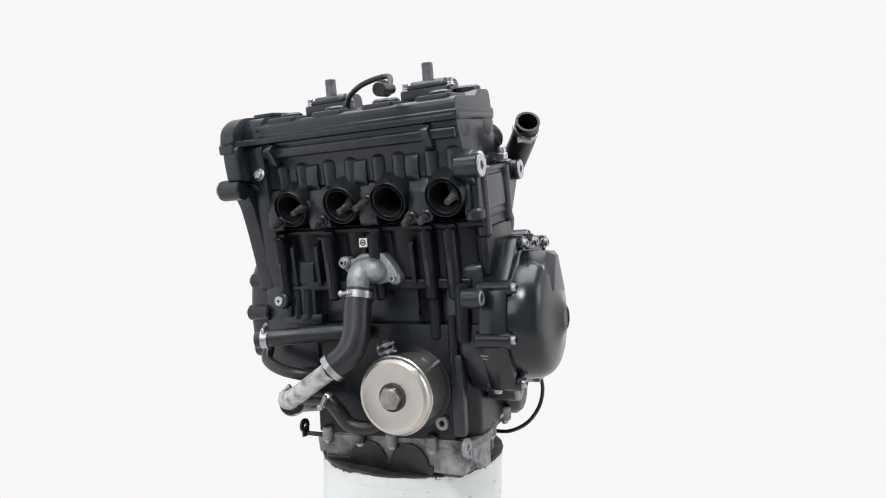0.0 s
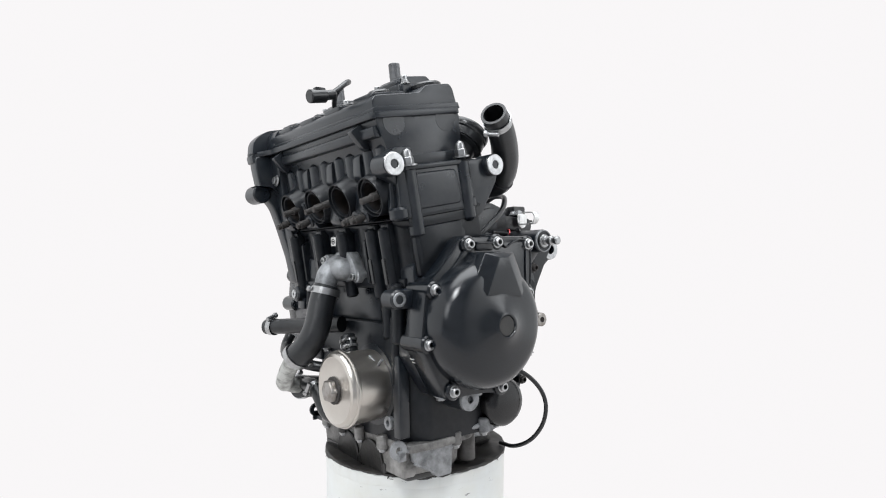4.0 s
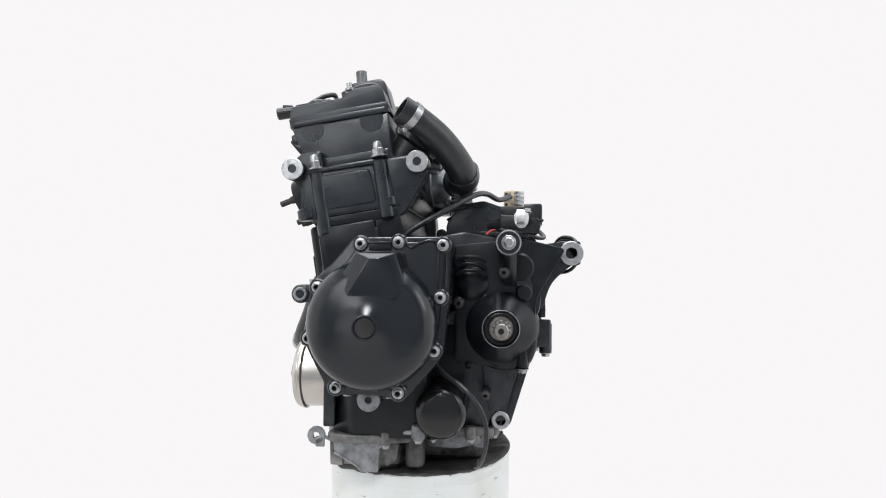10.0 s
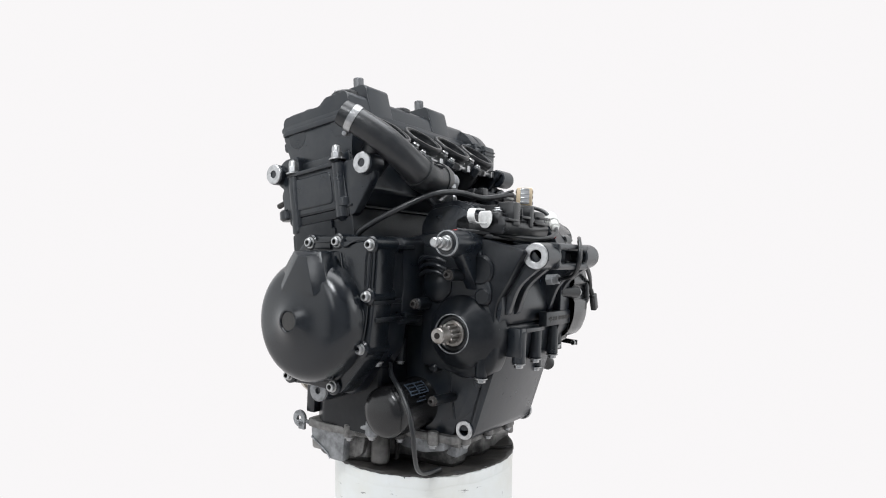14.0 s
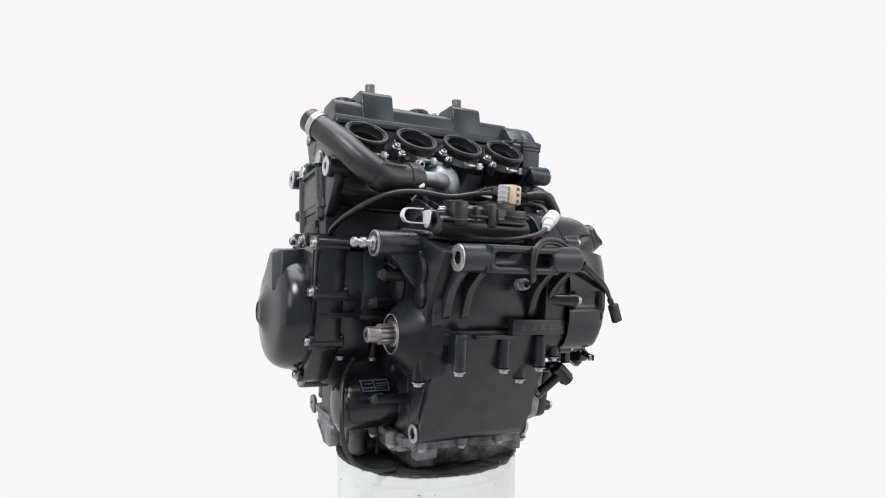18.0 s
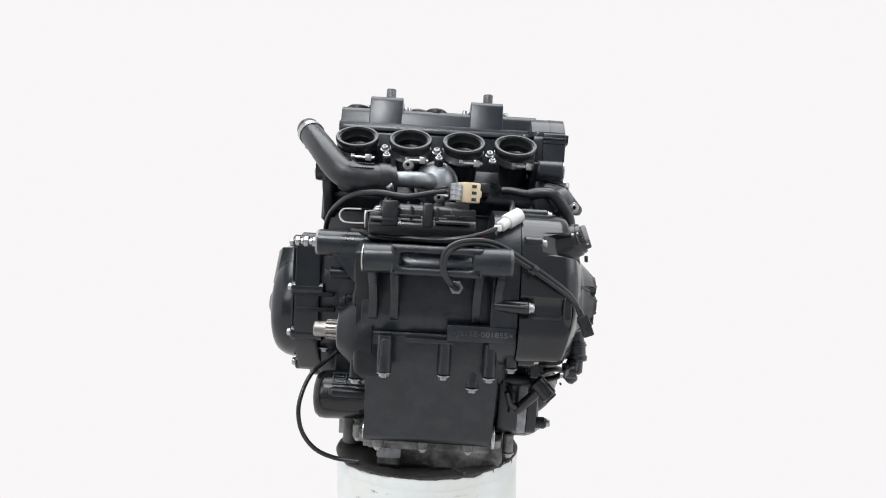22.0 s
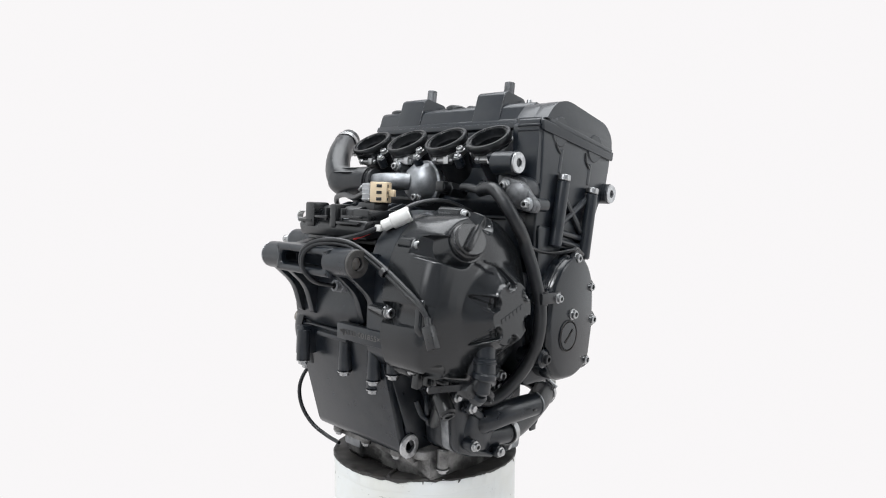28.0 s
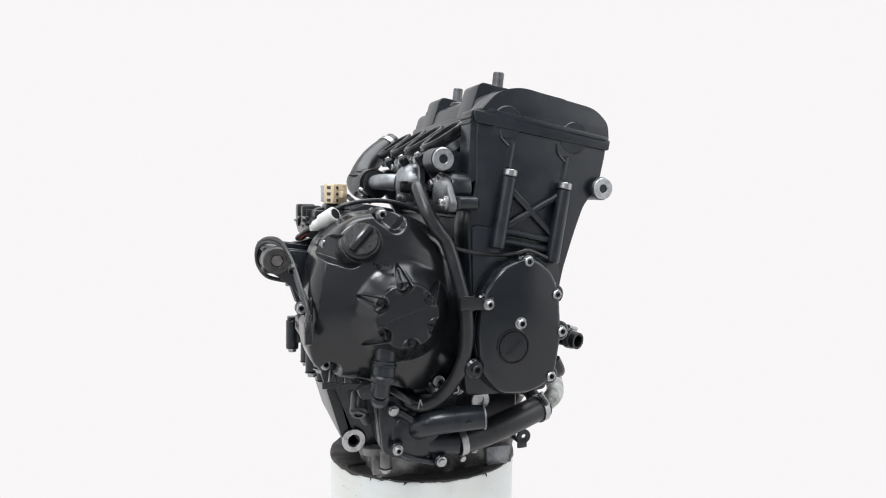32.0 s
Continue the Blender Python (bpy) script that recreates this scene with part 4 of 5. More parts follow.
        piece("bolt", (SOCKET_DARK, SOCKET_BLACK, SOCKET)[big], cover, along((x + 1, y, z), (-1, 0, 0)))
    d = Vector((-0.88, 0.26, 0.40)).normalized()
    c = Vector((-206.5, 136, 55.6))
    cap = part("filler_cap", lathe([(0, -16), (21.6, -16), (21.6, -3), (20.8, -1), (19.6, 0), (19.6, 3), (18.4, 5), (0, 5)], c, d, 48), CAPPLASTIC, cover, "black plastic oil filler cap with a grip bar")
    part("grip_bar", block(-17.5, 17.5, -4.5, 4.5, 3, 12, 2.2, along(c, d) @ Matrix.Rotation(radians(52), 4, "Z")), CAPPLASTIC, cap)
    part("cap_socket", lathe([(33, -30), (27, -14), (23.8, -8), (21.8, -8), (21.8, -20)], c, d, 48), COVER, cover)
    neck = part("bolt_boss", rod((-98, 180, -31), (-140, 193, -31), 7.5, 20, 2, 9), COVER, cover)
    piece("bolt", SOCKET, neck, along((-139, 193, -31), (-1, 0.12, 0)), "zinc-plated socket bolt")
    part("side_tab", fuse(prism(rounded([(176, -62), (186, -62), (183, -92), (172, -96)], 3), -134, -140, "x", 1.5), prism(rounded([(176, -60), (187, -60), (187, -66), (176, -66)], 2), -130, -146, "x", 1.5)), COVER, cover)
    part("mark_bars", fuse(*[block(-226.2 + 0.9 * k, -222 + 0.9 * k, 104 + 3.4 * k, 106.4 + 3.4 * k, 25 + 1.2 * k, 28 + 1.2 * k, 0.3) for k in range(6)]), COVER, cover)
    part("sensor_body", fuse(rod((-213, 107, -58), (-216, 109, -86), 12, 28, 5), rod((-216, 109.5, -80), (-217, 111, -100), 13.2, 28, 2), rod((-216, 109.5, -84), (-216.2, 110, -88), 14.6, 28, 1.2),
                                      rod((-217.6, 111, -97), (-217, 112, -106), 14.6, 28, 2), rod((-217, 112, -104), (-216, 114, -124), 10, 24, 3), rod((-215, 114, -122), (-205, 112, -132), 11, 24, 3), block(-212, -160, 98, 122, -106, -64, 9)), CASE, cover)
    for k, y in enumerate((122, 140, 158)):
        part("web", prism(rounded([(y - 3, -96), (y + 3, -96), (y + 5, -122), (y - 5, -122)], 2), -150, -172 + 6 * k, "x", 1.5), COVER, cover)


build_clutch_cover()


# -- crank end cover on the chain side --
def build_crank_cover():
    shape = rounded([(-66, 42), (-26, 26), (-2, -6), (5, -52), (-4, -104), (-30, -132), (-70, -134), (-104, -118), (-114, -62), (-108, -2), (-92, 26)], 14, 4)
    base = prism(shape, -190, -224, "x", 3, 2)
    face = prism(shape, -222, -232, "x", 3, 2, None, 6)
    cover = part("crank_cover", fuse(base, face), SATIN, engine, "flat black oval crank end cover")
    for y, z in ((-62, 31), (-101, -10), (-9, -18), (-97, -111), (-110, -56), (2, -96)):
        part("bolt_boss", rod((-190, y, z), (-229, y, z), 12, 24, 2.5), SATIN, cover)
        piece("bolt", SOCKET_BLACK if y > 0 else SOCKET, cover, along((-228, y, z), (-1, 0, 0)), "zinc-plated socket bolt")
    piece("bolt", SOCKET, cover, along((-232, -53, -43), (-1, 0, 0)), "zinc-plated socket bolt")
    plug = part("inspection_plug", lathe([(0, 0), (21.5, 0), (21.5, 1.2), (20.8, 1.6), (20, 0.2), (18.6, 0.2), (18, 1.8), (0, 2.2)], (-232, -44, -71), (-1, 0, 0), 36), SATIN, cover)
    # Dark ring and bar paint the shade of the groove and slot.
    part("groove", lathe([(19.2, 0.4), (20.9, 0.4), (20.9, 1.9), (19.2, 1.9)], (-232, -44, -71), (-1, 0, 0), 40, True), BORE, plug)
    part("slot", block(-235, -234, -56, -32, -72.2, -69.8, 0.3, Matrix.Translation((0, -44, -71)) @ Matrix.Rotation(radians(-42), 4, "X") @ Matrix.Translation((0, 44, 71)), 1), BORE, plug)


build_crank_cover()


# -- oil filter and oil cooler --
def build_oil():
    f = part("oil_filter", lathe([(0, 50), (36, 50), (37, 54), (35, 58), (34, 62), (34, 122), (33, 130), (28, 136), (20, 138.5), (0, 140)], (0, 43, -185), (1, 0, -0.03), 48), GLOSS, engine, "gloss black spin-on oil filter")
    for a, x0, x1 in ((30, 72, 112), (40, 76, 90), (46, 76, 90), (52, 78, 92), (40, 96, 108), (50, 96, 110), (58, 72, 112), (66, 84, 96), (74, 84, 104)):
        m = Matrix.Translation((0, 43, -183)) @ Matrix.Rotation(radians(-a), 4, "X")
        part("label_print", block(x0, x1, -0.7, 0.7, 33.4, 34.5, 0, m), PRINT, f)
    for x in (73, 93, 111):
        for a in range(31, 58, 5):
            m = Matrix.Translation((0, 43, -183)) @ Matrix.Rotation(radians(-a), 4, "X")
            part("label_print", block(x - 0.6, x + 0.6, -1.6, 1.6, 33.4, 34.5, 0, m), PRINT, f)
    part("filter_seat", lathe([(0, 20), (42, 20), (40, 52), (0, 52)], (0, 43, -178), (1, 0, 0), 32), CASE, engine)
    c = Vector((37, -164, -155))
    cooler = part("oil_cooler", lathe([(0, -54), (46.5, -54), (47, -48), (47.5, -10), (50.5, -8), (51, -6), (50.5, -4), (49, -3), (49, 0), (47, 3), (43, 4.5), (40, 3.6), (20, 4.2), (0, 4.5)], c, (0, -1, 0), 64), STAIN, engine, "round stainless steel oil cooler")
    part("center_nut", tidy(lathe([(0, 3), (15, 3), (15, 14), (13, 16), (0, 16)], c, (0, -1, 0), 6), 0.8, 1), OLDSTEEL, cooler, "tarnished brass-coloured hex bolt", 25)
    part("nut_washer", lathe([(0, 4), (18, 4), (18, 6.4), (17, 7.2), (0, 7.2)], c, (0, -1, 0), 40), STUD, cooler, "dark washer under the bolt")
    part("cooler_flange", lathe([(0, -62), (54, -62), (54, -54), (0, -54)], c, (0, -1, 0), 48), CASE, cooler)
    part("cooler_lug", pipe((77, -106, -200), (77, -114, -200), 9, 4, 20, 0.8), CAST, engine, "small bare aluminium lug")
    axis = Vector((-0.36, 0.02, 0.93)).normalized()
    mid = Vector((10, -130, -101))
    stub = part("cooler_stub", rod(mid - axis * 26, mid + axis * 13, 10.6, 24, 2), RUBBER, cooler)
    for k in (-4.5, 4.5):
        part("spring_clip", lathe([(10.8, -1.7), (12.2, -1.7), (12.2, 1.7), (10.8, 1.7)], mid + axis * k, axis, 28, True), ZINC, stub, "bent steel hose clip")
        part("clip_ear", hose([mid + axis * k + Vector((6, -10, 0)), mid + axis * k + Vector((12, -12, 3)), mid + axis * k + Vector((20, -12, 5 + 0.4 * k))], 1.7, 8, 4), ZINC, stub)
    part("clip_bridge", fuse(*[block(-1.6, 1.6, -12.8, -11.4, -5, 5, 0.4, along(mid, axis) @ Matrix.Rotation(radians(a), 4, "Z")) for a in (-30, 40, 170)]), ZINC, stub)
    part("wire_loop", hose([(-8, -140, -180), (-12, -142, -187), (-10, -142, -195), (-4, -140, -200)], 1.2, 8, 5), ZINC, cooler, "thin bent wire")
    part("wire_clip", fuse(hose([(60, -128, -112), (66, -124, -120), (69, -122, -128), (70, -124, -138)], 1.8, 8, 4), hose([(82, -122, -116), (75, -122, -121), (69, -122, -128)], 1.8, 8, 4)), CAST, cooler, "small bent wire clip")


build_oil()


# -- sump --
def build_sump():
    flange = prism(rounded([(-118, -104), (116, -110), (122, -60), (112, 0), (70, 30), (66, 112), (-124, 112), (-136, 40), (-128, -60)], 12), -233, -222, "z", 2)
    plan = rounded([(-128, 94), (-131, 40), (-127, -60), (-112, -99), (98, -103), (104, -60), (102, -38), (92, -16), (62, -8), (46, 14), (44, 60), (42, 96), (10, 98), (6, 90), (-30, 90), (-34, 98)], 6)
    sump = part("oil_sump", flange, SUMP, engine, "dull oil-stained bare aluminium oil sump")
    part("sump_wall", prism(plan, -230, -268, "z", 2, 2, None, 2), SUMP, sump)
    part("sump_tub", prism(plan, -266, -276, "z", 3, 2, None, 8), OILSHADE, sump, "near-black aluminium tub")
    part("rear_band", prism(rounded([(54, -226), (-108, -224), (-110, -240), (54, -240)], 4), 98, 110, "y", 2), SUMP, sump)
    part("rear_foot", prism(rounded([(42, -232), (9, -232), (9, -257), (42, -257)], 4), 82, 99, "y", 2), CAST, sump)
    part("rear_foot", prism(rounded([(-36, -230), (-127, -228), (-129, -258), (-100, -252), (-40, -246)], 5), 84, 99.5, "y", 2), SUMP, sump)
    part("corner_patch", prism(rounded([(-96, -236), (-58, -236), (-60, -262), (-92, -262)], 4), -120, -131, "x", 2), CAST, sump)
    part("front_foot", prism(rounded([(-116, -228), (108, -228), (104, -268), (-108, -268)], 6), -107, -90, "y", 3), SUMP, sump)
    for x, y in ((-104, -108), (-50, -110), (0, -111), (60, -112), (112, -30), (74, 28), (70, 80), (40, 112), (-20, 113), (-80, 113), (-138, 30), (-130, -40)):
        part("bolt_boss", rod((x, y, -236), (x, y, -218), 8, 14, 1.5), SUMP, sump)
        piece("bolt", HEX_SMALL, sump, along((x, y, -236), (0, 0, -1)))
    part("bolt_boss", rod((-137, 85.5, -244), (-137, 85.5, -218), 7.5, 18, 2), SUMP, sump)
    piece("bolt", HEX, sump, along((-137, 85.5, -244), (0, 0, -1)))
    part("bolt_boss", rod((118, 14, -226), (118, 14, -206), 9, 18, 2), CAST, sump)
    piece("bolt", HEX_SMALL, sump, along((118, 14, -226), (0, 0, -1)))
    part("arch", hose([(110, -20, -228), (113, -10, -220), (116, 2, -217), (118, 14, -216)], 4, 12, 5), CAST, sump)
    # Dark strip paints shade along the foot of the sump front.
    part("shade_edge", prism(rounded([(-108, -257), (60, -258), (58, -272), (-100, -272)], 4), -108.6, -92, "y", 2), OILSHADE, sump)
    # Flat dark discs paint the shade of two hollows.
    for x in (-40, 24):
        part("front_recess", lathe([(0, 0.6), (26, 0.6), (28, 0), (30, 1), (30, 6), (0, 6)], (x, -109.6, -262), (0, 1, 0.05), 32), OILSHADE, sump, "flat black disc for a shaded hollow in the sump front")
    part("side_foot", prism(rounded([(-102, -222), (-22, -222), (-22, -233), (-38, -240), (-40, -272), (-63, -272), (-68, -263), (-99, -246)], 3), 86, 114, "x", 3, 2), CAST, sump, "bare aluminium foot with a sloping edge")
    part("foot_rib", hose([(114, -99, -247), (114.5, -70, -263), (114, -62, -271)], 1.6, 8, 4), CAST, sump)
    part("side_foot", prism(rounded([(-44, -234), (-14, -236), (-18, -262), (-40, -273)], 5), 64, 98, "x", 4, 2), SUMP, sump)
    part("drain_post", rod((88, 6, -270), (88, 6, -212), 13, 18, 3), OILY, sump)
    part("post_edge", block(58, 64, 12, 17, -270, -222, 1.5), OILY, sump)
    part("side_wall", prism(rounded([(18, -222), (92, -224), (94, -244), (60, -252), (20, -250)], 4), 46, 62, "x", 3, 2), CAST, sump)
    part("wall_lip", hose([(64, 20, -224), (63, 50, -223), (62, 74, -226), (58, 90, -228)], 2.6, 10, 4), CAST, sump)
    part("front_bracket", fuse(pipe((112, -123, -225), (117, -123, -225), 12, 4.5, 24, 0.8), block(112, 117, -124, -112, -240, -226, 1.5), hose([(113, -114, -226), (112, -106, -230), (110, -98, -230)], 2.4, 8, 4)), CAST, engine, "bare aluminium bracket with an eye")
    part("cable_bracket", fuse(pipe((-143, -107, -220), (-147, -107, -220), 10, 3.5, 22, 0.8), block(-147, -143, -112, -98, -236, -222, 1.5), block(-146, -112, -108, -104, -234, -228, 1)), CASE, engine, "black bent tab with an eye")


build_sump()
# ---- hoses, pump, cables and plugs ----
def clamp(p, d, r, parent, width=9.0, screw=(0, 0, 1), mat=None):
    """A worm-drive hose clamp: band and screw housing."""
    p, d = Vector(p), Vector(d).normalized()
    band = part("hose_clamp", lathe([(r, -width / 2), (r + 1.3, -width / 2), (r + 1.3, width / 2), (r, width / 2)], p, d, 28, True), mat or ZINC, parent, "steel hose clamp")
    s = Vector(screw)
    s = (s - d * s.dot(d)).normalized()
    t = d.cross(s)
    q = p + s * (r + 3.2)
    part("clamp_screw", fuse(rod(q - t * 8, q + t * 8, 3.2, 12, 0.8), rod(q + t * 7, q + t * 12, 4.4, 6, 0.6)), ZINC, band)
    return band


def build_hoses():
    top = part("upper_coolant_hose", hose([(178, -4, 195), (165, 19, 180.5), (147, 42, 162), (127, 60, 140), (105, 69, 124), (78, 66, 119), (40, 58, 121)], 17.5, 24, 7, 3.5, radii=(17.2, 21)), RUBBER, engine, "thick black rubber coolant hose with an open end")
    clamp((171, 9, 187), (-16, 23, -16), 17.8, top, 9, (0.3, -0.7, -0.5))
    clamp((50, 60, 120), (-1, -0.2, 0), 21, top, 9, (0, 0.6, -0.8), PLASTIC)
    out = part("coolant_outlet", fuse(hose([(52, 62, 123), (32, 61, 124), (14, 58, 124.5), (0, 50, 124.5), (-8, 40, 124)], 11, 28, 6, radii=(10.4, 12.5)),
                                      lathe([(0, -14), (33, -14), (33, -7), (31.5, -5.5), (29.8, -5), (29, -1), (27, 6), (23, 12), (17, 17), (9, 20.5), (0, 21.5)], (-16, 24, 124), (0.05, 1, 0.06), 48)), ALU, engine, "bright cast aluminium coolant outlet")
    sleeve = part("hose_sleeve", hose([(48, 60.5, 121), (66, 64.5, 120), (84, 67, 119.5), (98, 69, 121.5), (108, 68.5, 126)], 22.3, 30, 5), RUBBER, top, "ribbed black rubber sleeve")
    part("sleeve_ring", lathe([(22.3, -8), (23.6, -8), (24, 0), (23.6, 8), (22.3, 8)], (56, 62.4, 120.6), (1, 0.2, 0), 32, True), RUBBER, sleeve)
    for k in range(9):
        for q in (0, 1):
            ang = radians(18 + 30 * q)
            c = Vector((70 + 3.6 * k, 65 + 0.5 * k, 119.8))
            d = Vector((0, math.sin(ang), math.cos(ang)))
            part("sleeve_rib", hose([c + d * 22.6 + Vector((-2.2, -3, 0)), c + d * 23.1, c + d * 22.4 + Vector((2.2, 3, 0))], 1.1, 6, 2), RUBBER, sleeve)
    part("clamp_screw", fuse(rod((41, 70, 106), (46, 82, 112), 3.2, 12, 0.8), rod((44, 78, 110), (47, 84, 113.5), 5, 14, 0.8)), ZINC, sleeve, "bright clamp screw")
    for x, y, z in ((25, 34, 147), (-22, 38, 103)):
        part("ear", fuse(rod((x, 8, z), (x, y, z), 8, 18, 1.5), block(x - 5, x + 5, 12, y - 6, z - 12, z, 2, None)), ALU, out)
        piece("bolt", SOCKET_DARK, out, along((x, y, z), (0, 1, 0)))
    bulb = lathe([(0, -14), (20, -14), (22, -8), (22.5, 0), (21, 8), (17, 14.5), (10, 19), (0, 20.5)], (0, 0, 0), (0, -1, 0), 36)
    bulb.transform(Matrix.Translation((-11, -128, 2)) @ Matrix.Rotation(radians(8), 4, "Y") @ Matrix.Diagonal((1.16, 0.95, 0.82, 1.0)))
    th = part("thermostat_housing", fuse(prism(rounded([(-50, 20), (-38, 16), (-26, 24), (8, 25), (20, 12), (30, -3), (29, -16), (14, -14), (-2, -18), (-38, -8), (-54, 6)], 6, 4), -127, -108, "y", 2),
                                         bulb, rod((-49, -112, 13), (-49, -131, 13), 8.5, 20, 1.5), rod((23, -108, -9.5), (23, -125, -9.5), 9, 20, 1.5),
                                         hose([(-18, -130, 4), (-19, -142, -6), (-17, -148, -18), (-15.5, -151, -34)], 16, 24, 5, radii=(16.5, 14.6)), hose([(-24, -148.5, 8), (-24, -150, -4), (-23, -158, -16)], 1.4, 8, 4)), CAST, engine, "grey cast aluminium thermostat housing")
    for x, y, z in ((-49, -131, 13), (23, -125, -9.5)):
        piece("bolt", SOCKET_DARK, th, along((x, y, z), (0, -1, 0)))
    low = part("front_coolant_hose", hose([(-15, -148, -22), (-15, -156, -45), (-13, -166, -78), (-20, -177, -102), (-40, -187, -120)], 18, 22, 7), RUBBER, engine, "black rubber coolant hose bending down")
    clamp((-15, -150, -30), (0, -0.3, -1), 18.7, low, 9, (-0.4, -1, 0))
    clamp((-37, -186, -117), (-0.72, -0.3, -0.62), 18.2, low, 8, (0.3, 1, 0.2))
    part("coolant_pipe", hose([(-40, -187, -120), (-66, -184, -136), (-96, -177, -154), (-120, -168, -166), (-136, -155, -171), (-145, -136, -178), (-148, -120, -182)], 12.2, 24, 6), WEATHERED, engine, "dull aluminium coolant elbow pipe")
    right = part("side_coolant_hose", hose([(-144, -136, -180), (-150, -118, -183), (-158, -92, -188), (-164, -62, -195), (-168, -30, -202), (-172, 2, -206)], 17, 22, 6), RUBBER, engine, "black rubber hose to the water pump")
    clamp((-147, -128, -182), (-0.3, 0.93, -0.15), 17.3, right, 9, (-0.5, -0.5, 0.8))
    clamp((-171.5, -3, -205.4), (-0.1, 1, -0.12), 17.2, right, 9, (0.3, 0, -1))
    stub = part("heater_hose", hose([(-168, -173, -86), (-150, -166, -85), (-110, -146, -83), (-60, -130, -80), (-30, -118, -78)], 11.5, 18, 5, 3.0), RUBBER, engine, "short black hose with an open end")
    clamp((-156, -168.5, -85.5), (-0.9, -0.35, 0), 11.7, stub, 9, (0, -0.3, 1))
    small = part("cooler_hose", hose([(-138, -126, -176), (-112, -134, -172), (-84, -136, -172), (-66, -138, -184), (-48, -136, -204), (-20, -130, -208), (6, -124, -196)], 10, 16, 6), RUBBER, engine, "small black hose to the oil cooler")
    clamp((-82, -136, -173), (1, 0.0, -0.5), 10.2, small, 8, (0, -1, 0.2))
    part("drain_hose", hose([(-184, -128, -104), (-180, -138, -120), (-150, -150, -130), (-116, -150, -136), (-92, -128, -144), (-70, -100, -148)], 8, 14, 5), RUBBER, engine, "thin black drain hose")
    part("breather_hose", hose([(-150, 52, 114), (-168, 58, 117), (-184, 62, 113), (-204, 58, 88), (-211, 46, 66), (-211, 34, 50), (-221, 24, 10), (-226, 14, -36), (-220, 14, -84), (-198, 27, -130), (-184, 50, -150), (-172, 70, -146)], 8.2, 16, 6), RUBBER, engine, "long black breather hose round the clutch cover")
    for k in (-1, 1):
        part("spring_clip", hose([(-186, 56, -142), (-189, 57 + 2 * k, -147), (-190, 57 + 3 * k, -151)], 0.9, 8, 4), ZINC, engine, "bent wire spring clip")
    part("thin_hose", hose([(-112, 42, 118), (-124, 45, 118), (-138, 49, 116), (-152, 52, 114)], 5.5, 12, 6), RUBBER, engine, "thin black hose behind the cylinders")
    part("hose_clip", fuse(block(-236, -232, -16, 26, -24, -10, 1), pipe((-224, 14, -26), (-224, 14, -8), 10.4, 8.6, 20, 0.3)), PLASTIC, engine, "black steel hose clip")
    piece("bolt", SOCKET_DARK, engine, along((-236, -9, -18), (-1, 0, 0)))


build_hoses()


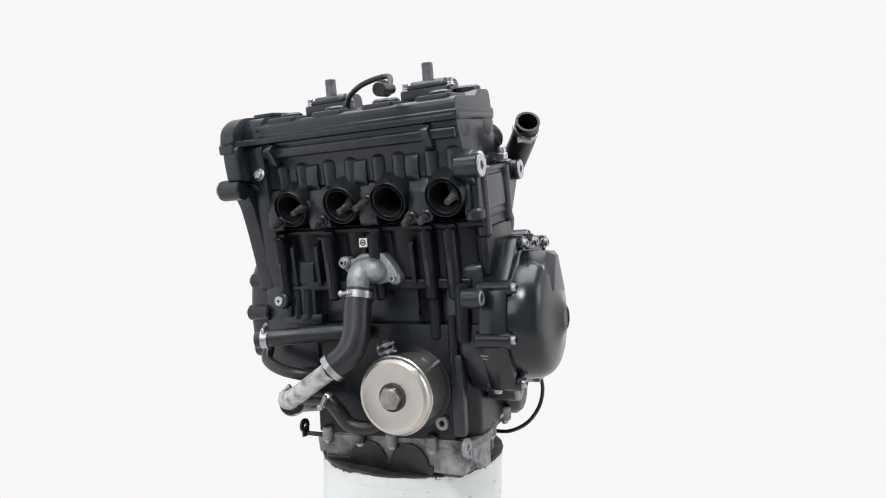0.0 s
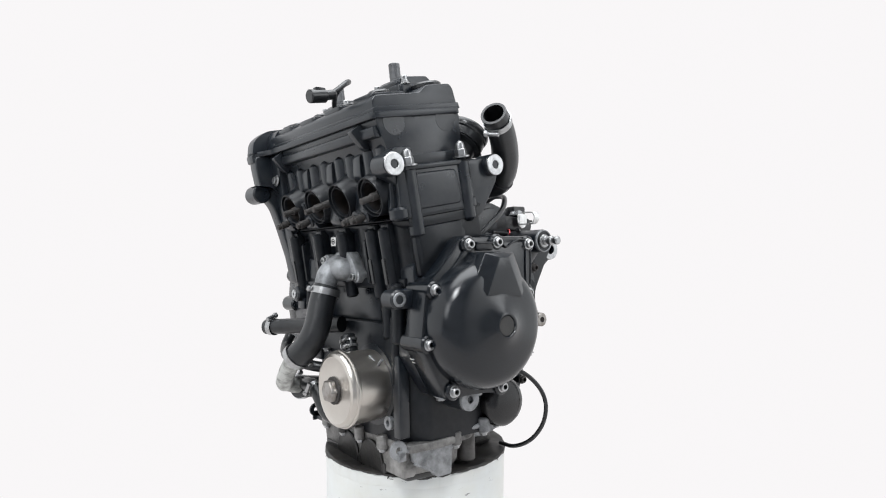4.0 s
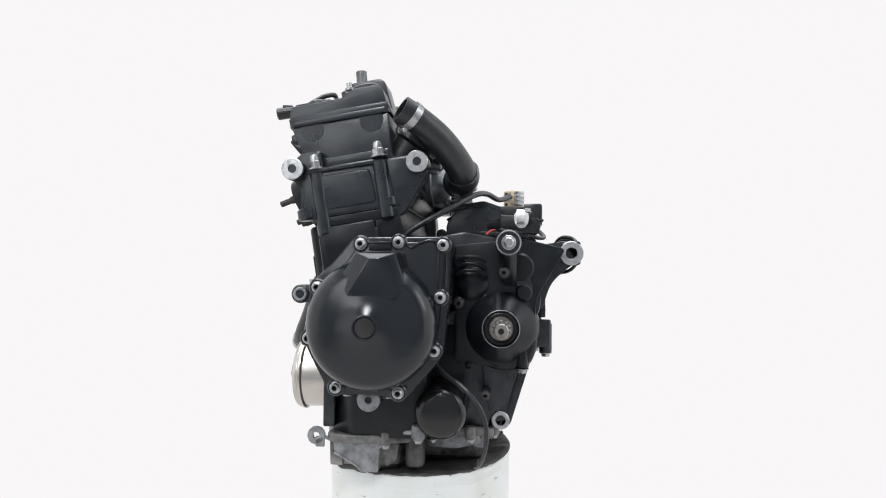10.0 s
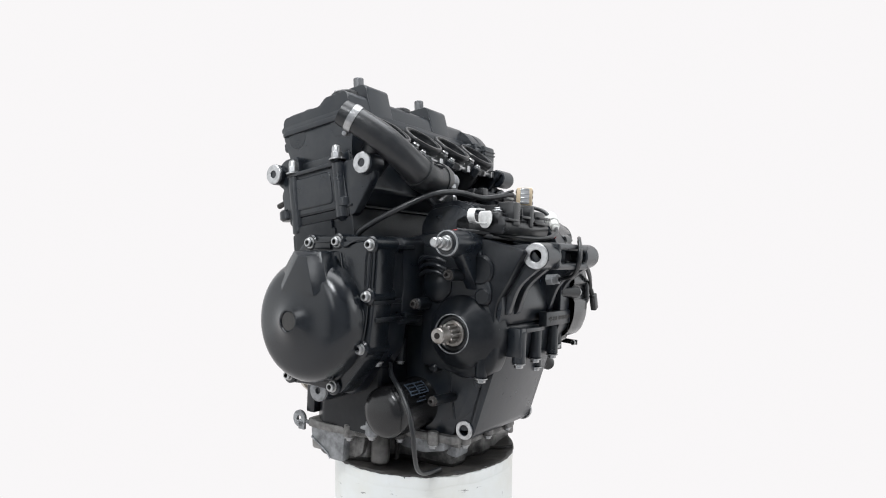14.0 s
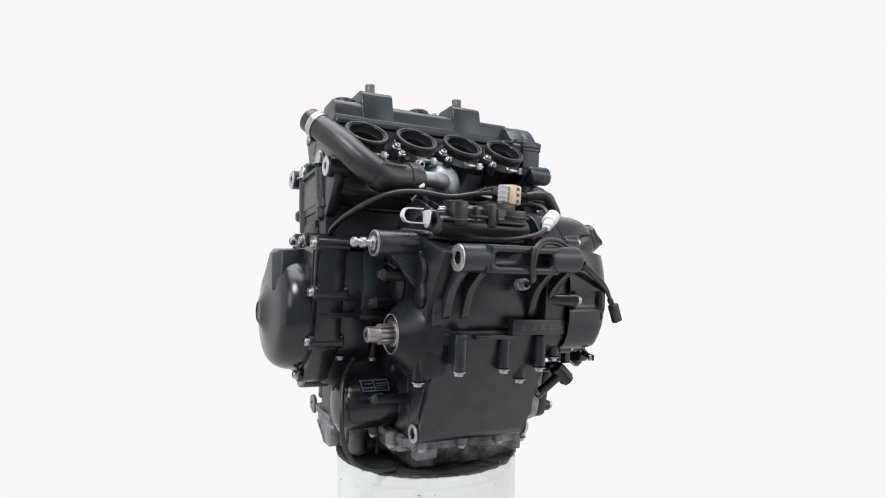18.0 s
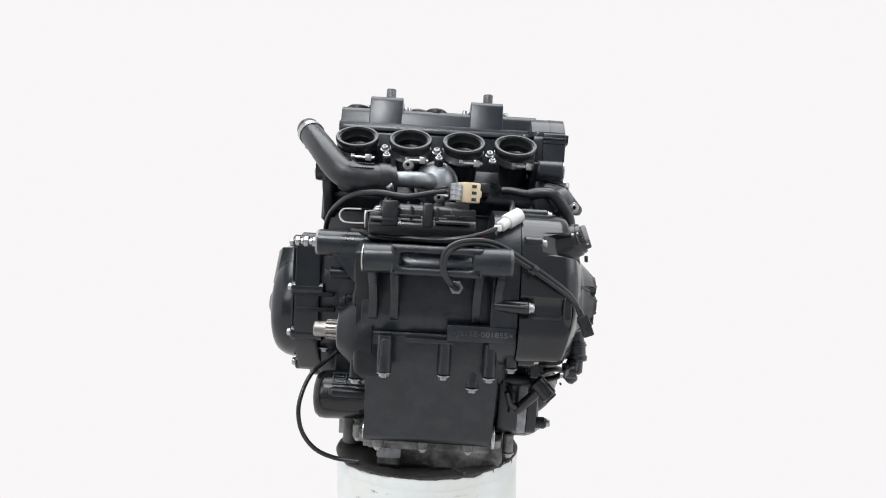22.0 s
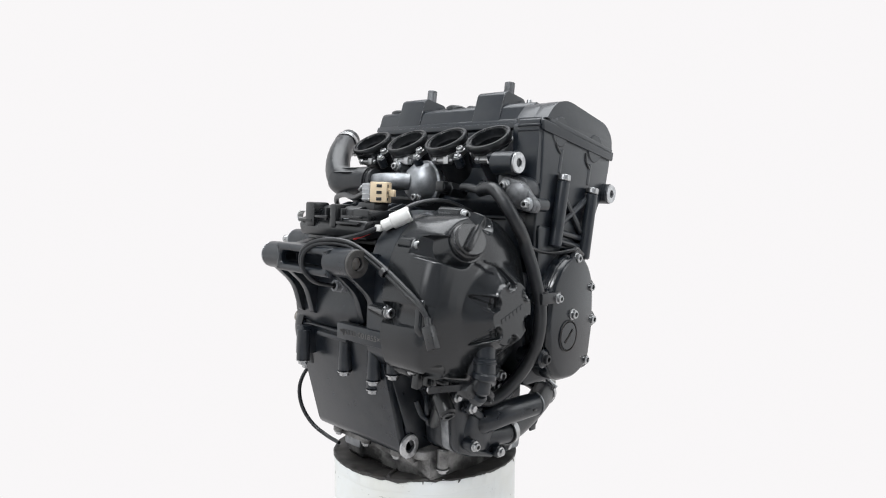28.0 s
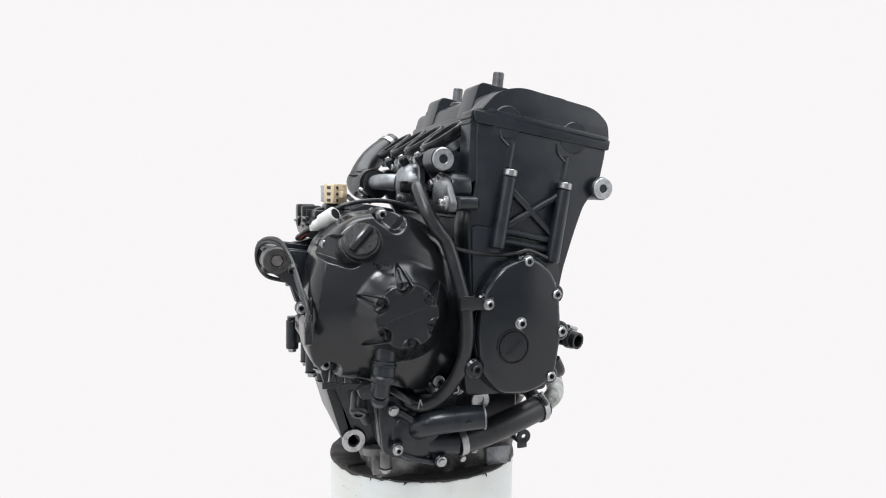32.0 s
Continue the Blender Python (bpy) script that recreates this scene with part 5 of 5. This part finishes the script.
def build_pump():
    plate = rounded([(108, -136), (84, -138), (60, -158), (30, -200), (30, -226), (46, -230), (98, -212)], 9)
    part("pump_back", prism(plate, -118, -147, "x", 3), CASE, engine)
    part("pump_edge", prism(plate, -145, -158, "x", 2), CAST, engine, "bare cast pump housing edge")
    body = fuse(prism(plate, -158, -172, "x", 3), lathe([(0, 140), (38, 140), (38, 162), (36, 170), (31, 175), (22, 178), (0, 179)], (0, 54, -190), (-1, 0, 0), 48),
                prism(rounded([(88, -150), (60, -180), (66, -188), (92, -160)], 3), -160, -172, "x", 2))
    pump = part("water_pump", body, CASE, engine, "black cast water pump with pipe stubs")
    out = part("pump_pipe", fuse(hose([(-150, 56, -188), (-168, 54, -182), (-182, 46, -174), (-190, 31, -169.5), (-196, 10, -167), (-201, -8, -165), (-204, -20, -164)], 15, 28, 7, radii=(17, 14.6))), CASE, pump)
    part("pipe_rim", lathe([(12, 0), (15.8, 0), (15.8, 2), (12, 2)], (-204, -19.5, -164), (-0.2, -1, 0.05), 24, True), CAST, out)
    part("pump_inlet", hose([(-160, 48, -204), (-168, 24, -205), (-172, 0, -206)], 15, 20, 5), CASE, pump)
    part("web", hose([(-173, 88, -204), (-176, 62, -218), (-175, 34, -228)], 3.2, 12, 5), CASE, pump)
    part("web", hose([(-172, 96, -150), (-176, 80, -158), (-178, 62, -170)], 5, 12, 5), CASE, pump)
    part("stub_mark", block(-221.5, -219, 2, 9, -165, -162, 0.6), PLASTIC, pump)
    for k in range(3):
        part("rib", prism(rounded([(30 + 9 * k, -186), (34 + 9 * k, -186), (34 + 9 * k, -226), (30 + 9 * k, -226)], 1.5), -160, -174, "x", 1), CASE, pump)
    for x, y, z in ((-184, 89, -153), (-187, 84, -201), (-184, 26, -224), (-172, 104, -139)):
        part("bolt_boss", rod((-120, y, z), (x, y, z), 8, 18, 2), CASE, pump)
        piece("bolt", SOCKET_DARK if z < -200 and y > 50 else HEX_SMALL, pump, along((x, y, z), (-1, 0, 0)))
    case_bolts = part("side_seam", prism(rounded([(-20, -128), (60, -128), (60, -142), (-20, -142)], 5), -120, -168, "x", 3), CASE, engine)
    bolts(case_bolts, HEX, (-1, 0, 0), (-168, 0, -136), (-168, 34, -132))
    bolts(case_bolts, SOCKET, (-1, 0, 0), (-170, 22, -140))
    part("drain_plug", fuse(pipe((-132, -42, -164), (-144, -42, -164), 13, 5, 24, 1), rod((-110, -42, -164), (-141, -42, -164), 11, 20, 1)), MILLED, engine, "bare metal drain plug")
    sw = part("oil_switch", fuse(rod((-142, 112, -178), (-168, 131, -145), 6.8, 22, 1.5), rod((-163, 126, -133), (-183, 132, -153), 11, 26, 2.5)), PLASTIC, engine, "black rubber boot over the oil switch")
    part("boot_edge", lathe([(5, 0), (8.6, 0), (8.6, 1.4), (5, 1.4)], (-183.4, 132.1, -153.4), (-20, 6, -20), 24, True), RUBBER, sw)
    part("switch_lead", hose([(-160, 126, -134), (-176, 112, -124), (-196, 98, -122), (-206, 84, -130), (-198, 72, -140), (-180, 66, -146)], 4, 12, 6), RUBBER, engine, "short black looped lead")
    plug = part("sensor_plug", fuse(rod((-219, 110, -98), (-209, 120, -118), 9, 20, 2), prism(rounded([(112, -128), (136, -126), (140, -114), (132, -108), (112, -110)], 4), -214, -199, "x", 2.5, 2)), PLASTIC, engine, "black plug under the clutch cover")
    tab = strip([(-209, 128), (-202, 146), (-194, 164), (-190, 176)], 2.2, -117, -109.5, "z")
    part("tab", tab, PLASTIC, plug)
    part("tab_eye", pipe((-186.4, 169.8, -114), (-190.2, 171, -114), 4.2, 2.2, 16, 0.4), MILLED, plug, "bright metal eye")
    part("cable_guide", fuse(hose([(-130, 112, -146), (-136, 118, -160), (-134, 112, -180)], 4, 10, 4), hose([(-126, 128, -150), (-132, 124, -166), (-140, 120, -172)], 3.5, 10, 4)), CASE, engine, "black wire cable guide")


build_pump()


def build_top():
    box = part("breather_box", fuse(prism(rounded([(98, 50), (172, 46), (176, 60), (170, 70), (112, 74), (98, 66)], 4), 62, -71, "x", 3),
                                    prism(rounded([(108, 66), (168, 64), (166, 82), (158, 87), (116, 87), (108, 80)], 4), 36, -46, "x", 3),
                                    prism(rounded([(92, 46), (158, 40), (158, 46), (92, 50)], 2), 64, -74, "x", 2)), PLASTIC, engine, "black plastic box on the gearbox top")
    part("post", block(46, 26, 152, 178, 58, 90, 3), PLASTIC, box)
    part("post", block(-38, -70, 116, 168, 66, 84, 3), PLASTIC, box)
    part("post", block(-4, -17, 150, 177, 58, 89, 3), PLASTIC, box)
    for x0, x1, z in ((60, 30, 64), (24, -2, 70), (-20, -62, 64), (-30, -66, 72)):
        part("ledge", block(x0, x1, 173, 179, z, z + 3.4, 1.0), PLASTIC, box)
    for x in (10, -22):
        part("rib", block(x - 2, x + 2, 112, 172, 64, 84, 1), PLASTIC, box)
    part("seam_strip", block(24, -34, 167, 169.5, 70, 72, 0.5), CAST, box)
    part("top_deck", prism(rounded([(44, 30), (122, 40), (122, 74), (96, 86), (58, 80), (44, 60)], 6), 62, -70, "x", 4), CASE, engine)
    for x in (54, 36, 18, 0, -18, -36, -54):
        part("fin", prism(rounded([(50, 56), (122, 66), (122, 84), (96, 93), (58, 87)], 4), x - 2, x + 2, "x", 1.2), CASE, box)
    for x, y in ((44, 152), (-56, 152), (-62, 110), (40, 104)):
        piece("bolt", HEX_SMALL, box, along((x, y, 76), (0, 0, 1)))
    turn = Matrix.Translation((-61, 138, 106)) @ Matrix.Rotation(radians(210), 4, "Z")
    con = part("stator_plug", fuse(block(-13, 9, -11, 11, -13, 13, 1.2, turn), block(8, 17, -4, 4, -5, 4, 1, turn), block(-4, 9, -12.4, -10.5, -12, 12, 0.6, turn)), BEIGE, engine, "beige nylon wiring plug with a latch")
    shell = part("plug_shell", fuse(block(-25, -15, -6, 6, -11, 11, 1.0, turn), block(-16, -12, -5, 5, -8, 8, 0.6, turn)), CLEAR, con, "clear plastic shell with pale bars")
    for z in (-9, -3, 3, 9):
        part("shell_bar", block(-25.5, -14.6, -6.4, 6.4, z - 0.8, z + 0.8, 0.4, turn), MILLED, shell)
    for k in range(3):
        z = -8.4 + 8.2 * k
        # Black plates on the surface stand in for shaded slots.
        for sy in (-13.0, 11.0):
            part("slot", block(-4, 3, sy, sy + 0.9, z - 2, z + 2, 0.3, turn), PLASTIC, con)
        part("slot", block(8.6, 9.6, -8, -4.5, z - 2, z + 2, 0.3, turn), PLASTIC, con)
    part("plug_stand", block(-30, -62, 126, 152, 76, 93, 3), PLASTIC, engine, "black plastic plug holder")
    part("stator_cable", hose([(140, -10, 34), (142, 10, 50), (128, 50, 74), (98, 84, 96), (60, 100, 102), (20, 116, 98), (-14, 128, 104), (-32, 134, 107)], 3.9, 12, 6), RUBBER, engine, "black sleeved stator cable")
    for k, z in enumerate((101, 107, 113)):
        part("wire", hose([(-8, 126, 102), (-20, 131, (z + 105) / 2), (-34, 134, z)], 1.8, 8, 5), PLASTIC if k else WHITE, engine, "thin wire to the plug")
    wc = part("neutral_plug", fuse(rod((-100, 172, 65), (-112, 162, 73), 7, 20, 1.5), rod((-108, 164, 71), (-126, 151, 82), 9.8, 22, 1.5), block(-92, -102, 170, 178, 59, 67, 2)), WHITE, engine, "white nylon plug")
    # Flat black disc in place of the mouth's shaded hollow.
    part("plug_mouth", lathe([(0, 0), (6.6, 0), (6.6, 0.6), (0, 0.6)], (-126, 151, 82), (-13, -10, 8), 16), PLASTIC, wc)
    part("plug_cable", hose([(-98, 174, 64), (-76, 184, 54), (-40, 186, 46), (-10, 176, 44), (40, 160, 46), (70, 140, 48), (88, 118, 50)], 3.2, 10, 6), RUBBER, engine, "black cable across the gearbox")
    part("plug_cable", hose([(-98, 173, 63), (-110, 162, 76), (-117, 142, 91), (-120, 112, 98), (-122, 82, 98), (-126, 52, 90), (-134, 30, 78)], 3.0, 10, 6), RUBBER, engine, "black cable over the clutch cover")
    part("wire", hose([(-92, 176, 60), (-82, 182, 54), (-66, 186, 48)], 1.8, 8, 5), RED, engine, "thin red wire")
    for k in (0, 1):
        part("sensor_cable", hose([(-50, 203 + k, -10), (-40 - 3 * k, 226, -4), (-31 - 3 * k, 237, 14 - 2 * k), (-34 - 3 * k, 237, 34 - 3 * k), (-54, 228, 46 - 4 * k), (-90, 214, 46 - 5 * k), (-130, 204, 26 - 5 * k), (-172, 199, 0 - 5 * k), (-190, 195, -15 - 3 * k), (-200, 192.5, -30)], 2.6, 10, 6), RUBBER, engine, "looped black sensor cable")
    part("cable_plug", fuse(rod((-199, 192, -28), (-204, 194.6, -40), 4, 14, 1), block(-6.5, 6.5, -4.5, 4.5, -26, 0, 1.6, Matrix.Translation((-203, 195, -36)) @ Matrix.Rotation(radians(22), 4, "Y")), block(5.5, 8.5, -3, 3, -20, -3, 0.8, Matrix.Translation((-203, 195, -36)) @ Matrix.Rotation(radians(30), 4, "Y"))), PLASTIC, engine, "black plug at the cable end")
    part("cable_tie", fuse(pipe((-138, 203.5, 18), (-143, 203, 14), 6.5, 5, 12, 0.3)), PLASTIC, engine)
    part("neutral_switch", fuse(pipe((-50, 192, -11), (-50, 202, -10), 7, 4, 16, 1), rod((-50, 184, -12), (-50, 194, -11), 8.5, 6, 1)), CAST, engine, "small metal switch")
    clip = part("cable_clip", strip([(46, 76), (64, 76), (69, 73), (69, 62), (71, 60), (94, 60), (100, 64), (101.5, 69), (99.5, 74), (94, 77), (75, 77.5)], 1.5, 141, 151, "y"), STRAP, engine, "bright bent steel cable clip")
    part("clip_plate", prism(rounded([(138, 76), (158, 76), (158, 62), (152, 54), (144, 54), (138, 62)], 6, 5), 67.4, 69.2, "x", 0.4, 1), STRAP, clip)
    part("clip_post", fuse(block(44, 62, 146, 166, 56, 75, 3), rod((52.5, 157, 60), (52.5, 157, 76), 8, 18, 1.5)), PLASTIC, engine, "black plastic post under the clip")
    piece("bolt", HEX_SMALL, engine, along((52.5, 157, 77), (0, 0, 1)))
    part("wire", hose([(90, 100, 44), (84, 106, 49), (76, 112, 51)], 1.3, 8, 5), RED, engine, "thin red wire")
    # number pad
    part("number_pad", block(-42, -127, 176, 189, -77, -57, 1.5), CASE, engine, "raised pad with stamped numbers")
    stamp = lettering("\u00d7J515E-001855\u00d7", 9.0, 0.5)
    stamp.transform(Matrix.Diagonal((1.24, 1.0, 1.0, 1.0)))
    stamp.transform(Matrix.Translation((-85.5, 189.2, -67)) @ Matrix.Rotation(radians(180), 4, "Z") @ Matrix.Rotation(radians(90), 4, "X"))
    part("stamped_number", stamp, OILY, engine, "stamped engine number", 20)
    part("pad_rib", block(8, -52, 170, 182, -83, -77, 1.5), CASE, engine)
    # sensor on a loop over the valve cover
    part("coil_lead", hose([(55, -178, 222), (50, -160, 232), (40, -140, 247), (27, -128, 253), (12, -128, 252), (-12, -126, 247), (-34, -118, 238), (-44, -110, 226), (-46, -104, 214)], 3.6, 12, 6), RUBBER, engine, "black looped lead")
    part("lead_plug", fuse(rod((55, -178, 222), (57.5, -202, 218), 8.6, 20, 1.2), rod((55, -164, 226), (55, -180, 222), 6.2, 18, 1.5), block(51, 61, -194, -180, 226, 231, 1.5), block(46, 52, -192, -178, 216, 224, 1.2)), PLASTIC, engine, "black plug on the lead")
    # cam chain tensioner
    ten = part("chain_tensioner", fuse(prism(rounded([(-170, 128), (-178, 134), (-206, 126), (-230, 98), (-226, 88), (-210, 90), (-196, 96), (-176, 112)], 7), 30, 38, "y", 1.5),
                                       lathe([(0, 0), (17, 0), (16, 6), (12, 10), (6, 12), (0, 12.5)], (-198, 36, 110), (0, 1, 0), 32)), DULL, engine, "grey cast cam chain tensioner")
    for x, z in ((-180, 121), (-215, 99)):
        part("bolt_boss", rod((x, 30, z), (x, 42, z), 8.5, 18, 1.5), CAST, ten)
        piece("bolt", SOCKET_DARK, ten, along((x, 42, z), (0, 1, 0)))
    part("tensioner_barrel", rod((-215, 31, 99), (-215, 0, 99), 8.5, 20, 2), CASE, ten)
    part("barrel_flat", block(-224, -206, 24, 30, 92, 106, 1.5), CASE, ten)
    part("tunnel_pad", prism(rounded([(-160, 140), (-205, 132), (-212, 112), (-190, 88), (-160, 92)], 10), 4, 30, "y", 4), CASE, ten)
    part("wire", hose([(-214, 34, 50), (-212, 10, 42), (-210, -20, 38), (-216, -40, 38), (-228, -52, 42), (-226, -64, 44), (-220, -92, 34)], 2.4, 10, 5), RUBBER, engine, "thin black cable to the crank cover")
    part("temp_sensor", fuse(rod((-86, 10, 112), (-86, 44, 116), 10.5, 6, 1.5), rod((-86, 42, 116), (-86, 58, 118), 8, 18, 1.5), block(-93, -79, 48, 60, 111, 125, 2)), PLASTIC, engine, "black coolant temperature sensor")
    part("thin_cable", hose([(112, 36, -128), (126, 50, -140), (140, 74, -153), (148, 94, -175), (150, 103, -200), (143, 102, -228), (125, 95, -252), (98, 88, -265), (66, 90, -267)], 3, 12, 6), RUBBER, engine, "thin black cable hanging in a loop")


build_top()


# ---- the drum under the engine ----
def build_drum():
    drum = new("white_drum")
    tagged(drum, "white painted round drum with a smeared dark rim", "drum")
    wall = lathe([(0, 0), (130, 0), (133, 3), (133.5, 200), (134, 396), (133, 399), (131, 399.4), (129, 399), (129, 392), (0, 392)], (0, 0, 0), (0, 0, 1), 96)
    part("drum_wall", wall, BUCKET, drum)
    bm = bmesh.new()
    rnd = random.Random(4)
    n, rows = 240, []
    for j, r in enumerate((135.7, 135.4, 133.2, 127, 116, 96, 60, 25)):
        row = []
        for i in range(n):
            a = 2 * math.pi * i / n
            wob = noise.noise(Vector((math.cos(a) * 7, math.sin(a) * 7, j * 0.7)))
            lap = noise.noise(Vector((math.cos(a) * 1.3 + 9, math.sin(a) * 1.3, 0.0)))
            heap = noise.noise(Vector((math.cos(a) * 2.2 + 5, math.sin(a) * 2.2, j * 0.25)))
            crease = abs(noise.noise(Vector((math.cos(a) * 5, math.sin(a) * 5, 3 + j * 0.4))))
            z = (398.2 - max(0.0, lap * 7 + wob * 4) - 1.2 * rnd.random(), 399.4 + 0.9 * wob, 400.4 + 1.2 * wob, 399.6 + 1.2 * wob + 3 * crease, 398.5 + 1.5 * wob + 4 * heap + 3 * crease, 397 + 4 * heap, 394, 392)[j]
            row.append(bm.verts.new(((r + 0.6 * wob) * math.cos(a), (r + 0.6 * wob) * math.sin(a), z)))
        rows.append(row)
    for a, b in zip(rows, rows[1:]):
        for i in range(n):
            bm.faces.new((a[i], a[(i + 1) % n], b[(i + 1) % n], b[i]))
    bm.faces.new(rows[-1])
    bmesh.ops.recalc_face_normals(bm, faces=bm.faces)
    part("rim_film", bm, FILM, drum, "oily black film stretched over the drum")
    # torn white tape round the rim, its edge uneven
    bm = bmesh.new()
    rows = []
    for j, r in enumerate((134.02, 134.2, 135.1, 134.5)):
        row = []
        for i in range(n):
            a = 2 * math.pi * i / n
            p = Vector((math.cos(a), math.sin(a), 0))
            top = 396.8 + 2.6 * noise.noise(p * 9) + 2.2 * noise.noise(p * 2 + Vector((4, 0, 0))) + 1.0 * rnd.random()
            row.append(bm.verts.new((r * p.x, r * p.y, (381 + 5 * noise.noise(p * 3), 381 + 5 * noise.noise(p * 3), top - 1, top)[j])))
        rows.append(row)
    for a, b in zip(rows, rows[1:]):
        for i in range(n):
            bm.faces.new((a[i], a[(i + 1) % n], b[(i + 1) % n], b[i]))
    bmesh.ops.recalc_face_normals(bm, faces=bm.faces)
    part("rim_tape", bm, BUCKET, drum, "torn white tape round the rim")
    for _ in range(9):
        a, size = rnd.uniform(0, 2 * math.pi), rnd.uniform(1.5, 3.2)
        q = Matrix.Rotation(a, 4, "Z") @ Matrix.Translation((135.6, 0, 397)) @ Matrix.Rotation(rnd.uniform(-0.7, 0.7), 4, "X") @ Matrix.Rotation(-0.25, 4, "Y")
        part("torn_scrap", prism([(-size * 0.5, 1), (size * 0.6, 1.5), (size * 0.25, -size), (-size * 0.1, -size * 1.5)], 0, 0.5, "x", 0, 1, q), FILM, drum)
    part("film_fold", hose([(-20, 66, 393), (-34, 88, 397), (-42, 108, 399.5), (-52, 124, 401.5)], 2.6, 10, 5), FILM, drum)
    return drum


drum = build_drum()


def motions():
    """The turntable carries the drum and the engine round at an even rate."""
    def turn(t):
        return Matrix.Rotation(radians(TURN0 + RATE * t), 4, "Z")
    times = [float(t) for t in range(0, 33)]
    walk(engine, [(t, Matrix.Translation((0, 0, AXIS_Z)) @ turn(t) @ Matrix.Rotation(radians(LEAN), 4, "Y")) for t in times])
    walk(drum, [(t, turn(t) @ Matrix.Translation((-0.011, 0, 0))) for t in times])


motions()
